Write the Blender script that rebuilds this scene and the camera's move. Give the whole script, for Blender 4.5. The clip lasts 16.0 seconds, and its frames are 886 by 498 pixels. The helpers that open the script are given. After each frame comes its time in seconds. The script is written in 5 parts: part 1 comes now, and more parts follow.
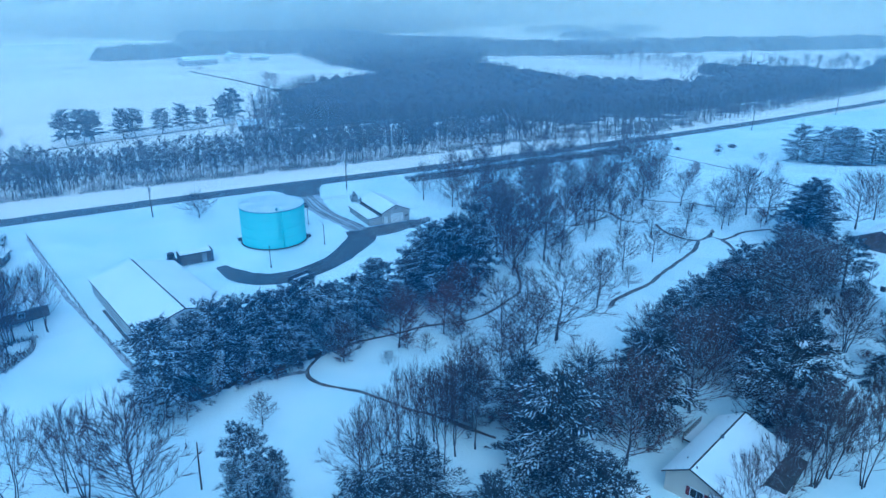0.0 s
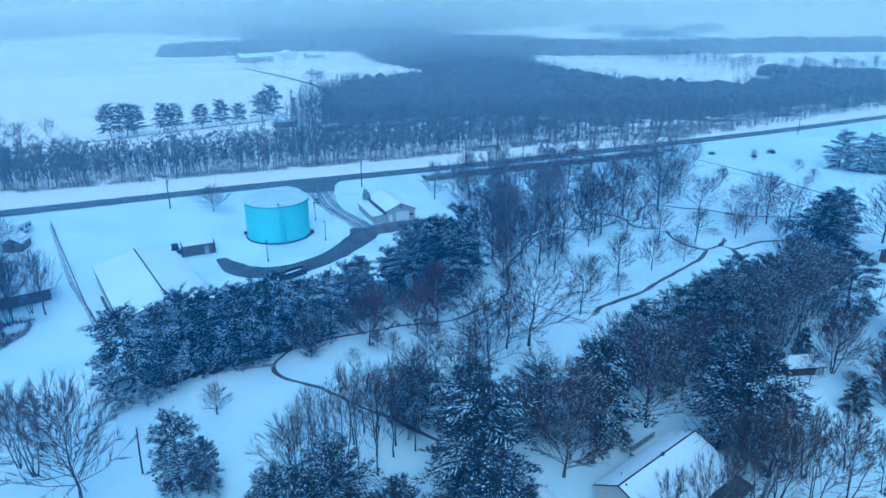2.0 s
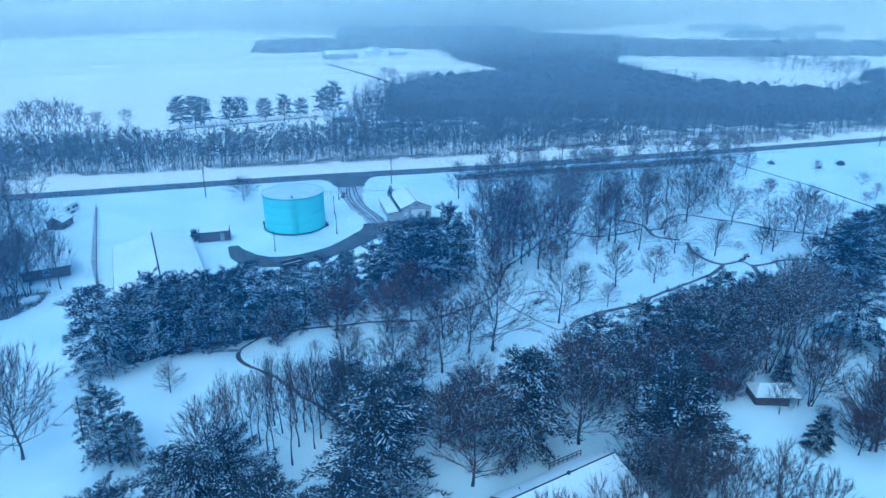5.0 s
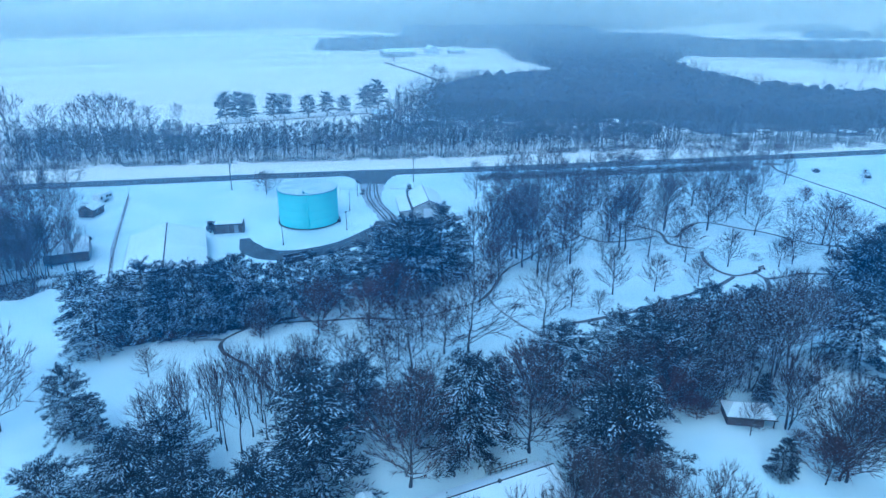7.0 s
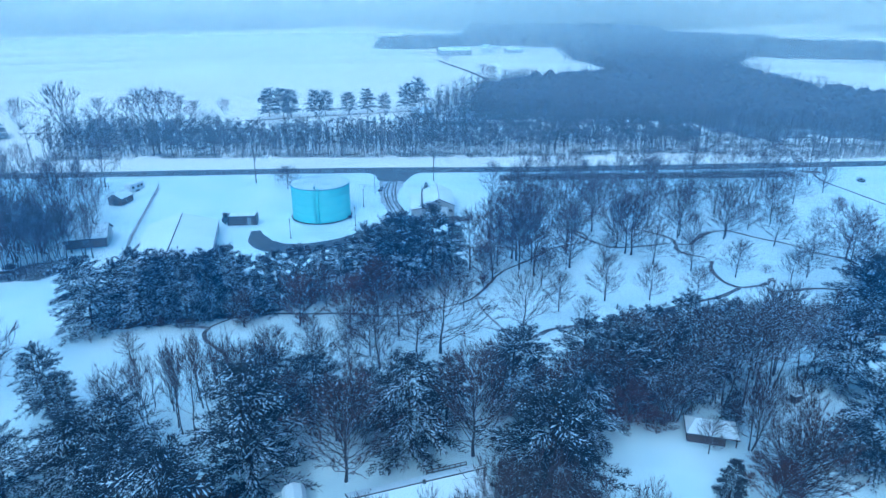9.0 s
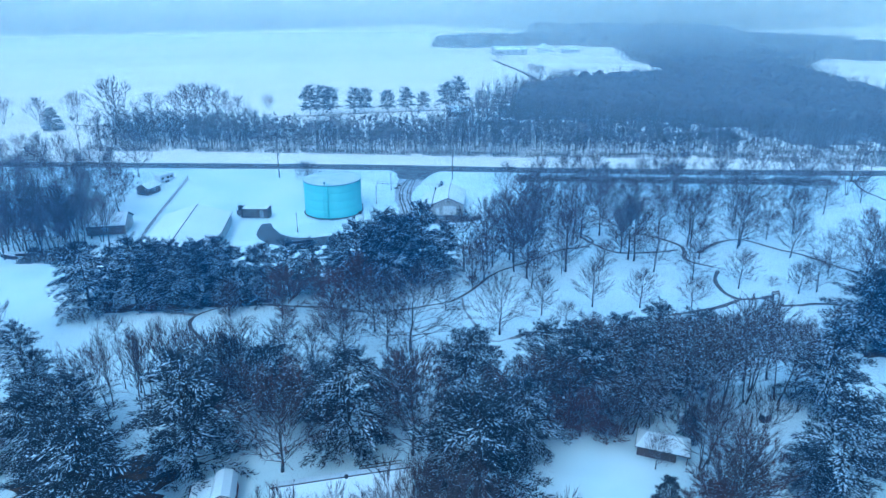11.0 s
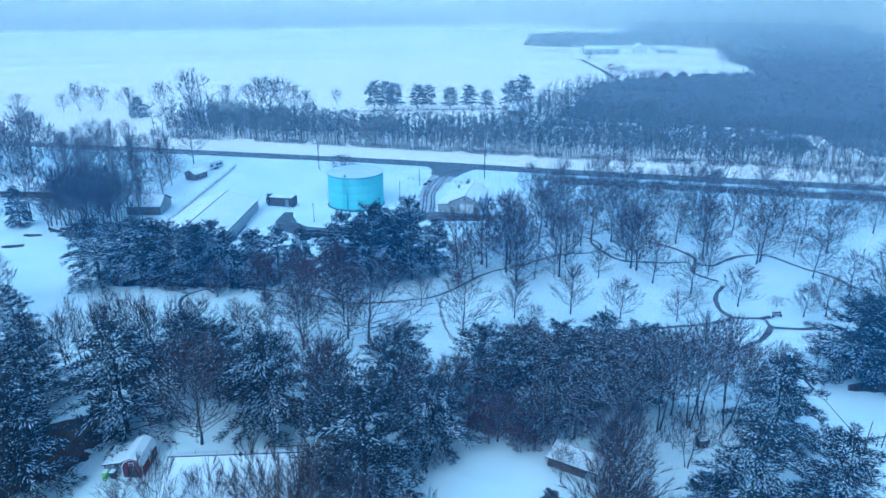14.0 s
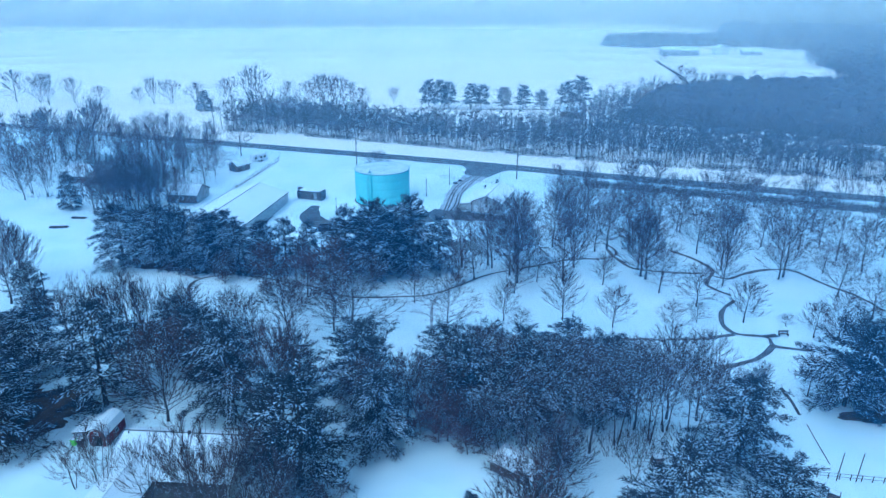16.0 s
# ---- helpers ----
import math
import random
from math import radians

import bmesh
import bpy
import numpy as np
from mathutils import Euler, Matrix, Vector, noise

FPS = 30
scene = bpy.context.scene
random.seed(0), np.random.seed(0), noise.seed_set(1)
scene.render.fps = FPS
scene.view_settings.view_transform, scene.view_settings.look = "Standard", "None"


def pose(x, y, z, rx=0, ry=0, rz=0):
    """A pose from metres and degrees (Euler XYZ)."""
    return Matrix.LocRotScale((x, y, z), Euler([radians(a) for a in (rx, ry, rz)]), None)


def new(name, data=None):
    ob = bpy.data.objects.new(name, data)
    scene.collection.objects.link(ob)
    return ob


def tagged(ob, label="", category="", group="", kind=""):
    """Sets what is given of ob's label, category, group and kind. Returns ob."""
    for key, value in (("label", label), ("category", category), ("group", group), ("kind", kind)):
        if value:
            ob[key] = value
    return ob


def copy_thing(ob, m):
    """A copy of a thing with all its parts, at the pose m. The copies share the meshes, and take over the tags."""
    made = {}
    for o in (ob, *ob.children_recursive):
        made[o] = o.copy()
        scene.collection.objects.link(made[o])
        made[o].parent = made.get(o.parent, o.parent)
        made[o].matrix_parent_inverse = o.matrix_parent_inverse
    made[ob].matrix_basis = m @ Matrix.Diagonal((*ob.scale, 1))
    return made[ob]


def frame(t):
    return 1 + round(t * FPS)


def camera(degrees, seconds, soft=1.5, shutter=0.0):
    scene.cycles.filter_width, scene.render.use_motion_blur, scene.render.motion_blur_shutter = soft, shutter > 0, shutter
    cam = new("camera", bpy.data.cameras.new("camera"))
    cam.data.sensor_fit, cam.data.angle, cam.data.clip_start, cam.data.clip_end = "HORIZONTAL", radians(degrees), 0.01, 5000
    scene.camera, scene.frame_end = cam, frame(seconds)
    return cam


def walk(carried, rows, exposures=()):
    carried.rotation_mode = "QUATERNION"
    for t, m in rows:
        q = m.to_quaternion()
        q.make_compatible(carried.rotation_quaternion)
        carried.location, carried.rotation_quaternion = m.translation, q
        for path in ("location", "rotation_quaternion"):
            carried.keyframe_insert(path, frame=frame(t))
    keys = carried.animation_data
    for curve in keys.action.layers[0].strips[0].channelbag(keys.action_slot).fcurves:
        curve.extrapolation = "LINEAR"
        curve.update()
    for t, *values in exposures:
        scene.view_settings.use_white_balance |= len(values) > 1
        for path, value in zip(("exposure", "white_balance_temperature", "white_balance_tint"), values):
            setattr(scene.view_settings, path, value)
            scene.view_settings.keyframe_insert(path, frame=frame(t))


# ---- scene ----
cam = camera(68.5, 16.0, soft=1.4)
METRES, EYE, TILT, LEAN, TURN = 118.2, 54.6, 0.0, 0.0, -29.0
ROWS = [
    (0.0, 0.0, 0.0, 0.0, -0.05, -20.5, 0.14),
    (0.5, 0.0316, 0.0014, 0.0005, 1.17, -20.53, 0.13),
    (1.0, 0.0633, 0.0036, 0.001, 2.58, -20.54, 0.12),
    (1.5, 0.0943, 0.0063, 0.0013, 4.07, -20.58, 0.12),
    (2.0, 0.1238, 0.0092, 0.0014, 5.51, -20.6, 0.13),
    (2.5, 0.1531, 0.0127, 0.0017, 6.89, -20.63, 0.14),
    (3.0, 0.1824, 0.0169, 0.002, 8.23, -20.65, 0.14),
    (3.5, 0.2117, 0.0221, 0.0025, 9.63, -20.68, 0.14),
    (4.0, 0.241, 0.0279, 0.0025, 11.1, -20.7, 0.12),
    (6.5, 0.3846, 0.0694, 0.0039, 18.82, -20.81, 0.05),
    (7.0, 0.4133, 0.0801, 0.0041, 20.24, -20.84, 0.08),
    (7.5, 0.4417, 0.0913, 0.004, 21.71, -20.86, 0.05),
    (8.0, 0.4701, 0.1034, 0.0043, 23.25, -20.9, 0.05),
    (8.5, 0.4984, 0.1162, 0.0045, 24.76, -20.94, 0.07),
    (9.0, 0.5262, 0.1291, 0.0045, 26.2, -20.94, 0.06),
    (11.5, 0.6632, 0.2072, 0.0036, 33.65, -21.05, 0.09),
    (12.0, 0.6896, 0.2245, 0.0034, 35.2, -21.06, 0.08),
    (12.5, 0.7163, 0.2429, 0.0035, 36.81, -21.09, 0.05),
    (13.0, 0.7427, 0.2621, 0.0034, 38.35, -21.1, 0.05),
    (13.5, 0.7684, 0.2821, 0.0031, 39.87, -21.12, 0.04),
    (14.0, 0.7941, 0.303, 0.0035, 41.54, -21.17, 0.03),
    (14.5, 0.8193, 0.3249, 0.0035, 43.36, -21.19, 0.03),
    (15.0, 0.8438, 0.348, 0.0034, 45.21, -21.19, 0.04),
    (15.5, 0.8674, 0.3713, 0.0032, 47.05, -21.2, 0.02),
    (16.0, 0.8903, 0.3958, 0.0032, 48.93, -21.22, 0.03),
]
walk(cam, [(t, pose(0, 0, EYE, TILT, LEAN, TURN) @ pose(METRES * x, METRES * y, METRES * z, 90 + pitch, roll, yaw)) for t, x, y, z, yaw, pitch, roll in ROWS],
     [(0.0, 0.27, 3610, -16), (4.0, 0.34, 3650, -15.5), (8.0, 0.44, 3740, -15), (12.0, 0.53, 3820, -14), (16.0, 0.53, 3830, -13)])

# ---- light: an overcast winter dusk ----
world = bpy.data.worlds.new("overcast_dusk")
scene.world = world
world.use_nodes = True
wn = world.node_tree.nodes
sky = wn.new("ShaderNodeTexSky")
sky.sky_type, sky.sun_disc = "NISHITA", False
sky.sun_elevation, sky.sun_rotation = radians(48), radians(200)
sky.air_density, sky.dust_density, sky.ozone_density = 1.0, 5.0, 1.0
wn["Background"].inputs["Strength"].default_value = 0.10
world.node_tree.links.new(sky.outputs[0], wn["Background"].inputs["Color"])
sun_lamp = bpy.data.lights.new("sun", "SUN")
sun_lamp.energy, sun_lamp.angle, sun_lamp.color = 0.6, radians(60), (1.0, 0.97, 0.93)
sun = new("sun", sun_lamp)
sun.matrix_world = pose(0, 0, 120, 30, 0, 200)
scene.cycles.transparent_max_bounces = 40


# ---- materials ----
def material(name, base, rough=0.8, metal=0.0, other=None, scale=3.0, bump=0.0, bump_scale=30.0, vary=0.0, fine=None):
    """A surface with a base colour, broad patches of another colour, fine grain and relief, all in metres."""
    mat = bpy.data.materials.new(name)
    mat.use_nodes = True
    n, l = mat.node_tree.nodes, mat.node_tree.links
    bsdf = n["Principled BSDF"]
    bsdf.inputs["Roughness"].default_value, bsdf.inputs["Metallic"].default_value = rough, metal
    bsdf.inputs["Specular IOR Level"].default_value = 0.3
    where = n.new("ShaderNodeTexCoord")
    colour = n.new("ShaderNodeMix")
    colour.data_type = "RGBA"
    colour.inputs[6].default_value = (*base, 1)
    colour.inputs[7].default_value = (*(other or [c * 0.75 for c in base]), 1)
    patch = n.new("ShaderNodeTexNoise")
    patch.inputs["Scale"].default_value, patch.inputs["Detail"].default_value = 1 / scale, 5
    steep = n.new("ShaderNodeMapRange")
    steep.inputs[1].default_value, steep.inputs[2].default_value = 0.38, 0.66
    l.new(where.outputs["Object"], patch.inputs["Vector"])
    l.new(patch.outputs["Fac"], steep.inputs[0])
    l.new(steep.outputs[0], colour.inputs[0])
    grain = n.new("ShaderNodeTexNoise")
    grain.inputs["Scale"].default_value, grain.inputs["Detail"].default_value = bump_scale, 4
    l.new(where.outputs["Object"], grain.inputs["Vector"])
    tone = n.new("ShaderNodeHueSaturation")
    value = n.new("ShaderNodeMath")
    value.operation = "MULTIPLY_ADD"
    value.inputs[1].default_value, value.inputs[2].default_value = 0.3 if fine is None else fine, 0.85 if fine is None else 1 - fine / 2
    l.new(grain.outputs["Fac"], value.inputs[0])
    last = value.outputs[0]
    if vary:
        info = n.new("ShaderNodeObjectInfo")
        shift = n.new("ShaderNodeMath")
        shift.operation = "MULTIPLY_ADD"
        shift.inputs[1].default_value, shift.inputs[2].default_value = vary, 1 - vary / 2
        l.new(info.outputs["Random"], shift.inputs[0])
        both = n.new("ShaderNodeMath")
        both.operation = "MULTIPLY"
        l.new(shift.outputs[0], both.inputs[0])
        l.new(last, both.inputs[1])
        last = both.outputs[0]
    l.new(last, tone.inputs["Value"])
    l.new(colour.outputs[2], tone.inputs["Color"])
    l.new(tone.outputs[0], bsdf.inputs["Base Color"])
    if bump:
        relief = n.new("ShaderNodeBump")
        relief.inputs["Strength"].default_value, relief.inputs["Distance"].default_value = 0.6, bump
        l.new(grain.outputs["Fac"], relief.inputs["Height"])
        l.new(relief.outputs[0], bsdf.inputs["Normal"])
    return mat


def island_tone(mat, spread):
    """Lets each loose piece of a joined mesh differ a little in tone."""
    n, l = mat.node_tree.nodes, mat.node_tree.links
    geo = n.new("ShaderNodeNewGeometry")
    tone = n["Hue/Saturation/Value"]
    old = tone.inputs["Value"].links[0].from_socket
    f = n.new("ShaderNodeMath")
    f.operation = "MULTIPLY_ADD"
    f.inputs[1].default_value, f.inputs[2].default_value = spread, 1 - spread / 2
    g = n.new("ShaderNodeMath")
    g.operation = "MULTIPLY"
    l.new(geo.outputs["Random Per Island"], f.inputs[0])
    l.new(f.outputs[0], g.inputs[0])
    l.new(old, g.inputs[1])
    l.new(g.outputs[0], tone.inputs["Value"])
    return mat


SNOW = material("snow", (0.79, 0.84, 0.82), 0.85, other=(0.67, 0.75, 0.755), scale=11, bump=0.09, bump_scale=0.55, fine=0.1)
# warm base colour paints in the paler look of bright distant snow
FAR_TINT_SNOW = material("snow_tinted_for_distance", (0.94, 0.84, 0.72), 0.85, other=(0.89, 0.795, 0.68), scale=40, bump=0.05, bump_scale=0.3, fine=0.08)
ROOF_SNOW = material("roof_snow", (0.83, 0.84, 0.83), 0.85, other=(0.78, 0.80, 0.80), scale=4, bump=0.03, bump_scale=1.5, fine=0.06)
BRANCH_SNOW = material("branch_snow", (0.77, 0.82, 0.86), 0.9, other=(0.70, 0.75, 0.8), scale=1, bump=0.02, bump_scale=8, fine=0.1)
ASPHALT = material("wet_asphalt", (0.050, 0.052, 0.056), 0.55, other=(0.085, 0.088, 0.094), scale=5, bump=0.01, bump_scale=12)
SLUSH = material("trodden_slush", (0.16, 0.155, 0.15), 0.7, other=(0.46, 0.47, 0.48), scale=1.6, bump=0.03, bump_scale=4)
TRODDEN = material("trodden_snow", (0.50, 0.51, 0.53), 0.8, other=(0.30, 0.30, 0.31), scale=1.8, bump=0.03, bump_scale=4)
GRAVEL = material("brown_wet_gravel", (0.080, 0.077, 0.076), 0.7, other=(0.16, 0.155, 0.155), scale=2.5, bump=0.02, bump_scale=6)
# brown leaf litter, dark enough to paint the shadow beneath trees as well
LITTER_SHADE = material("litter_and_shade", (0.060, 0.042, 0.032), 0.9, other=(0.10, 0.07, 0.052), scale=1.5, bump=0.05, bump_scale=5)
BARK = material("grey_bark", (0.058, 0.060, 0.064), 0.9, other=(0.085, 0.088, 0.094), scale=0.5, bump=0.02, bump_scale=14, vary=0.35)
PINE_BARK = material("pine_bark", (0.042, 0.038, 0.036), 0.9, other=(0.066, 0.060, 0.058), scale=0.5, bump=0.02, bump_scale=14)
TWIG = island_tone(material("twigs", (0.064, 0.051, 0.056), 0.9, other=(0.090, 0.074, 0.080), scale=1.2, bump_scale=6, vary=0.4), 0.4)
NEEDLES = island_tone(material("pine_needles", (0.031, 0.041, 0.052), 0.75, other=(0.052, 0.062, 0.076), scale=1.5, bump_scale=5, vary=0.35), 0.7)
RUSSET = island_tone(material("russet_leaves", (0.13, 0.066, 0.066), 0.8, other=(0.085, 0.05, 0.055), scale=1.5, bump_scale=6, vary=0.4), 0.7)
SCRUB = island_tone(material("dead_scrub", (0.085, 0.082, 0.086), 0.9, other=(0.06, 0.058, 0.062), scale=2, bump_scale=4, vary=0.3), 0.5)
DARK_FLOOR = material("dark_mottled_floor", (0.075, 0.075, 0.08), 0.9, other=(0.17, 0.18, 0.19), scale=9, bump=0.2, bump_scale=1.2)
WOODS = island_tone(material("winter_woods", (0.056, 0.051, 0.058), 0.9, other=(0.032, 0.030, 0.036), scale=6, bump=0.5, bump_scale=0.9, fine=0.5), 0.3)
TANK = material("turquoise_tank_paint", (0.30, 0.63, 0.61), 0.55, other=(0.32, 0.66, 0.63), scale=5, bump_scale=1.2, fine=0.1)
TANK_TOP = material("frosted_tank_roof", (0.66, 0.70, 0.71), 0.8, other=(0.50, 0.57, 0.60), scale=3, bump=0.01, bump_scale=3)
TANK_RIM = material("weathered_tank_rim", (0.20, 0.36, 0.42), 0.6, other=(0.10, 0.24, 0.30), scale=1, bump_scale=4)
SIDING = material("pale_grey_siding", (0.42, 0.42, 0.41), 0.7, other=(0.34, 0.34, 0.33), scale=3, bump=0.01, bump_scale=8)
STEEL_WALL = material("ribbed_steel_wall", (0.50, 0.51, 0.50), 0.5, metal=0.1, other=(0.42, 0.43, 0.42), scale=4, bump=0.01, bump_scale=6)
CREAM = material("cream_house_siding", (0.55, 0.52, 0.46), 0.75, other=(0.47, 0.44, 0.39), scale=3, bump=0.01, bump_scale=8)
GREY_BOARD = material("grey_brown_boards", (0.13, 0.12, 0.118), 0.85, other=(0.09, 0.085, 0.085), scale=1.5, bump=0.01, bump_scale=10)
BROWN_WALL = material("brown_weathered_boards", (0.13, 0.10, 0.085), 0.85, other=(0.09, 0.07, 0.06), scale=1.5, bump=0.01, bump_scale=10)
DARK_METAL = material("dark_painted_steel", (0.045, 0.045, 0.05), 0.55, metal=0.3, other=(0.07, 0.065, 0.065), scale=1.5, bump_scale=8)
SHINGLE = material("dark_shingles", (0.06, 0.06, 0.062), 0.9, other=(0.09, 0.088, 0.086), scale=1.5, bump=0.02, bump_scale=8)
RED_BOARD = material("barn_red_boards", (0.12, 0.02, 0.025), 0.8, other=(0.10, 0.018, 0.024), scale=1, bump=0.01, bump_scale=10)
WHITE_TRIM = material("white_trim", (0.72, 0.72, 0.71), 0.6, other=(0.62, 0.62, 0.61), scale=1, bump_scale=8, fine=0.15)
PANE = material("dark_window_glass", (0.02, 0.022, 0.025), 0.08, other=(0.03, 0.032, 0.036), scale=1, bump_scale=2)
POLE_WOOD = material("creosoted_pole", (0.075, 0.06, 0.05), 0.9, other=(0.11, 0.09, 0.075), scale=0.6, bump=0.01, bump_scale=14)
RUST = material("rusty_steel", (0.09, 0.055, 0.045), 0.75, metal=0.2, other=(0.05, 0.045, 0.05), scale=1.2, bump=0.01, bump_scale=9)
LIME = material("lime_plastic", (0.35, 0.75, 0.08), 0.5, other=(0.3, 0.65, 0.08), scale=0.6, bump_scale=6)
GREY_PLASTIC = material("grey_plastic", (0.30, 0.31, 0.32), 0.5, other=(0.24, 0.25, 0.26), scale=0.6, bump_scale=6)


# ---- shapes ----
class Shape:
    """Gathers corners and faces of one mesh."""

    def __init__(self):
        self.v, self.f = [], []

    def add(self, verts, faces):
        k = len(self.v)
        self.v.extend([tuple(p) for p in verts])
        self.f.extend([tuple(i + k for i in face) for face in faces])

    def box(self, a, b):
        (x0, y0, z0), (x1, y1, z1) = a, b
        self.add([(x0, y0, z0), (x1, y0, z0), (x1, y1, z0), (x0, y1, z0), (x0, y0, z1), (x1, y0, z1), (x1, y1, z1), (x0, y1, z1)],
                 [(3, 2, 1, 0), (4, 5, 6, 7), (0, 1, 5, 4), (1, 2, 6, 5), (2, 3, 7, 6), (3, 0, 4, 7)])

    def prism(self, outline, y0, y1):
        """An outline in x and z, drawn out from y0 to y1."""
        n = len(outline)
        self.add([(x, y0, z) for x, z in outline] + [(x, y1, z) for x, z in outline],
                 [tuple(range(n)), tuple(range(2 * n - 1, n - 1, -1))] + [(i, i + n, (i + 1) % n + n, (i + 1) % n) for i in range(n)])

    def tube(self, points, radii, sides=5, tip=False):
        pts = [Vector(p) for p in points]
        k = len(self.v)
        side = Vector((1, 0, 0)) if abs((pts[-1] - pts[0]).normalized().x) < 0.8 else Vector((0, 1, 0))
        for i, p in enumerate(pts):
            way = (pts[min(i + 1, len(pts) - 1)] - pts[max(i - 1, 0)]).normalized()
            u = way.cross(side).normalized()
            w = way.cross(u)
            for j in range(sides):
                a = 2 * math.pi * j / sides
                self.v.append(tuple(p + (u * math.cos(a) + w * math.sin(a)) * radii[i]))
        for i in range(len(pts) - 1):
            for j in range(sides):
                j2 = (j + 1) % sides
                self.f.append((k + i * sides + j, k + i * sides + j2, k + (i + 1) * sides + j2, k + (i + 1) * sides + j))
        if not tip:
            self.f.append(tuple(k + (len(pts) - 1) * sides + j for j in range(sides)))
            self.f.append(tuple(k + j for j in reversed(range(sides))))

    def spike(self, a, b, r):
        a, b = Vector(a), Vector(b)
        way = (b - a).normalized()
        u = way.orthogonal().normalized() * r
        w = way.cross(u)
        self.add([a + u, a - u * 0.5 + w * 0.87, a - u * 0.5 - w * 0.87, b], [(0, 1, 3), (1, 2, 3), (2, 0, 3)])

    def sliver(self, a, b, width):
        """One flat, pointed twig."""
        a, b = Vector(a), Vector(b)
        w = (b - a).cross(Vector((random.uniform(-1, 1), random.uniform(-1, 1), random.uniform(-1, 1)))).normalized() * width / 2
        k = len(self.v)
        self.v.extend((tuple(a - w), tuple(a + w), tuple(b)))
        self.f.append((k, k + 1, k + 2))

    def mesh(self, name):
        me = bpy.data.meshes.new(name)
        me.from_pydata(self.v, [], self.f)
        me.update()
        return me


def part(name, shape, mat, parent=None, label="", smooth=False, bevel=0.0):
    me = shape.mesh(name)
    me.materials.append(mat)
    if smooth:
        me.polygons.foreach_set("use_smooth", [True] * len(me.polygons))
    ob = new(name, me)
    ob.parent = parent
    if label:
        ob["label"] = label
    if bevel:
        m = ob.modifiers.new("bevel", "BEVEL")
        m.width, m.segments, m.limit_method = bevel, 2, "ANGLE"
    return ob


def thing(name, m, label, category, group=""):
    ob = new(name)
    ob.matrix_world = m
    return tagged(ob, label, category, group)


LEVEL_Y = [-400, 125, 200, 320, 700, 1250, 1800, 2600, 5200]
LEVEL_Z = [0, 0, 1.6, 2.2, 3.2, 4.0, 24.0, 40.0, 45.0]


def level(x, y):
    """Height of the ground: flat park, a gentle rise to the road, low wooded hills far off."""
    far = math.hypot(x - 60, y)
    return float(np.interp(y if far < 1250 else far, LEVEL_Y, LEVEL_Z))


def at(x, y, turn=0.0, size=1.0, tall=None):
    s = Matrix.Diagonal((size, size, tall or size, 1))
    return pose(x, y, level(x, y), 0, 0, turn) @ s


def inside(x, y, poly):
    hit = False
    for i in range(len(poly)):
        (x1, y1), (x2, y2) = poly[i - 1], poly[i]
        if (y1 > y) != (y2 > y) and x < (x2 - x1) * (y - y1) / (y2 - y1) + x1:
            hit = not hit
    return hit


def scatter(poly, gap, tries, seed):
    """Random places inside a polygon, none nearer than gap to another."""
    rng, found, cells = random.Random(seed), [], {}
    xs, ys = [p[0] for p in poly], [p[1] for p in poly]
    for _ in range(tries):
        x, y = rng.uniform(min(xs), max(xs)), rng.uniform(min(ys), max(ys))
        c = (int(x // gap), int(y // gap))
        near = [q for i in (-1, 0, 1) for j in (-1, 0, 1) for q in cells.get((c[0] + i, c[1] + j), [])]
        if inside(x, y, poly) and all((x - a) ** 2 + (y - b) ** 2 > gap * gap for a, b in near):
            cells.setdefault(c, []).append((x, y))
            found.append((x, y))
    return found


def smooth_line(points, step=1.5):
    """A soft curve through the points (Catmull-Rom)."""
    p = [Vector(points[0])] + [Vector(q) for q in points] + [Vector(points[-1])]
    out = []
    for i in range(1, len(p) - 2):
        n = max(2, int((p[i + 1] - p[i]).length / step))
        for k in range(n):
            t = k / n
            out.append(0.5 * (2 * p[i] + (p[i + 1] - p[i - 1]) * t + (2 * p[i - 1] - 5 * p[i] + 4 * p[i + 1] - p[i + 2]) * t * t
                              + (3 * p[i] - p[i - 1] - 3 * p[i + 1] + p[i + 2]) * t ** 3))
    return out + [p[-2]]


def ribbon(points, width, lift, ragged=0.0, step=1.5, widths=None):
    """A strip on the ground along a soft curve, with edges that waver."""
    s = Shape()
    line = smooth_line(points, step)
    n = len(line)
    for i, p in enumerate(line):
        way = (line[min(i + 1, n - 1)] - line[max(i - 1, 0)]).normalized()
        side = Vector((-way.y, way.x))
        w = width if widths is None else float(np.interp(i / (n - 1), np.linspace(0, 1, len(widths)), widths))
        for e in (-1, -0.33, 0.33, 1):
            q = p + side * (e * w / 2 + (noise.noise((p.x * 0.35, p.y * 0.35, e * 9)) * ragged if abs(e) == 1 else 0))
            s.v.append((q.x, q.y, level(q.x, q.y) + lift))
        if i:
            k = 4 * i
            s.f.extend([(k - 4 + j, k - 3 + j, k + 1 + j, k + j) for j in range(3)])
    return s


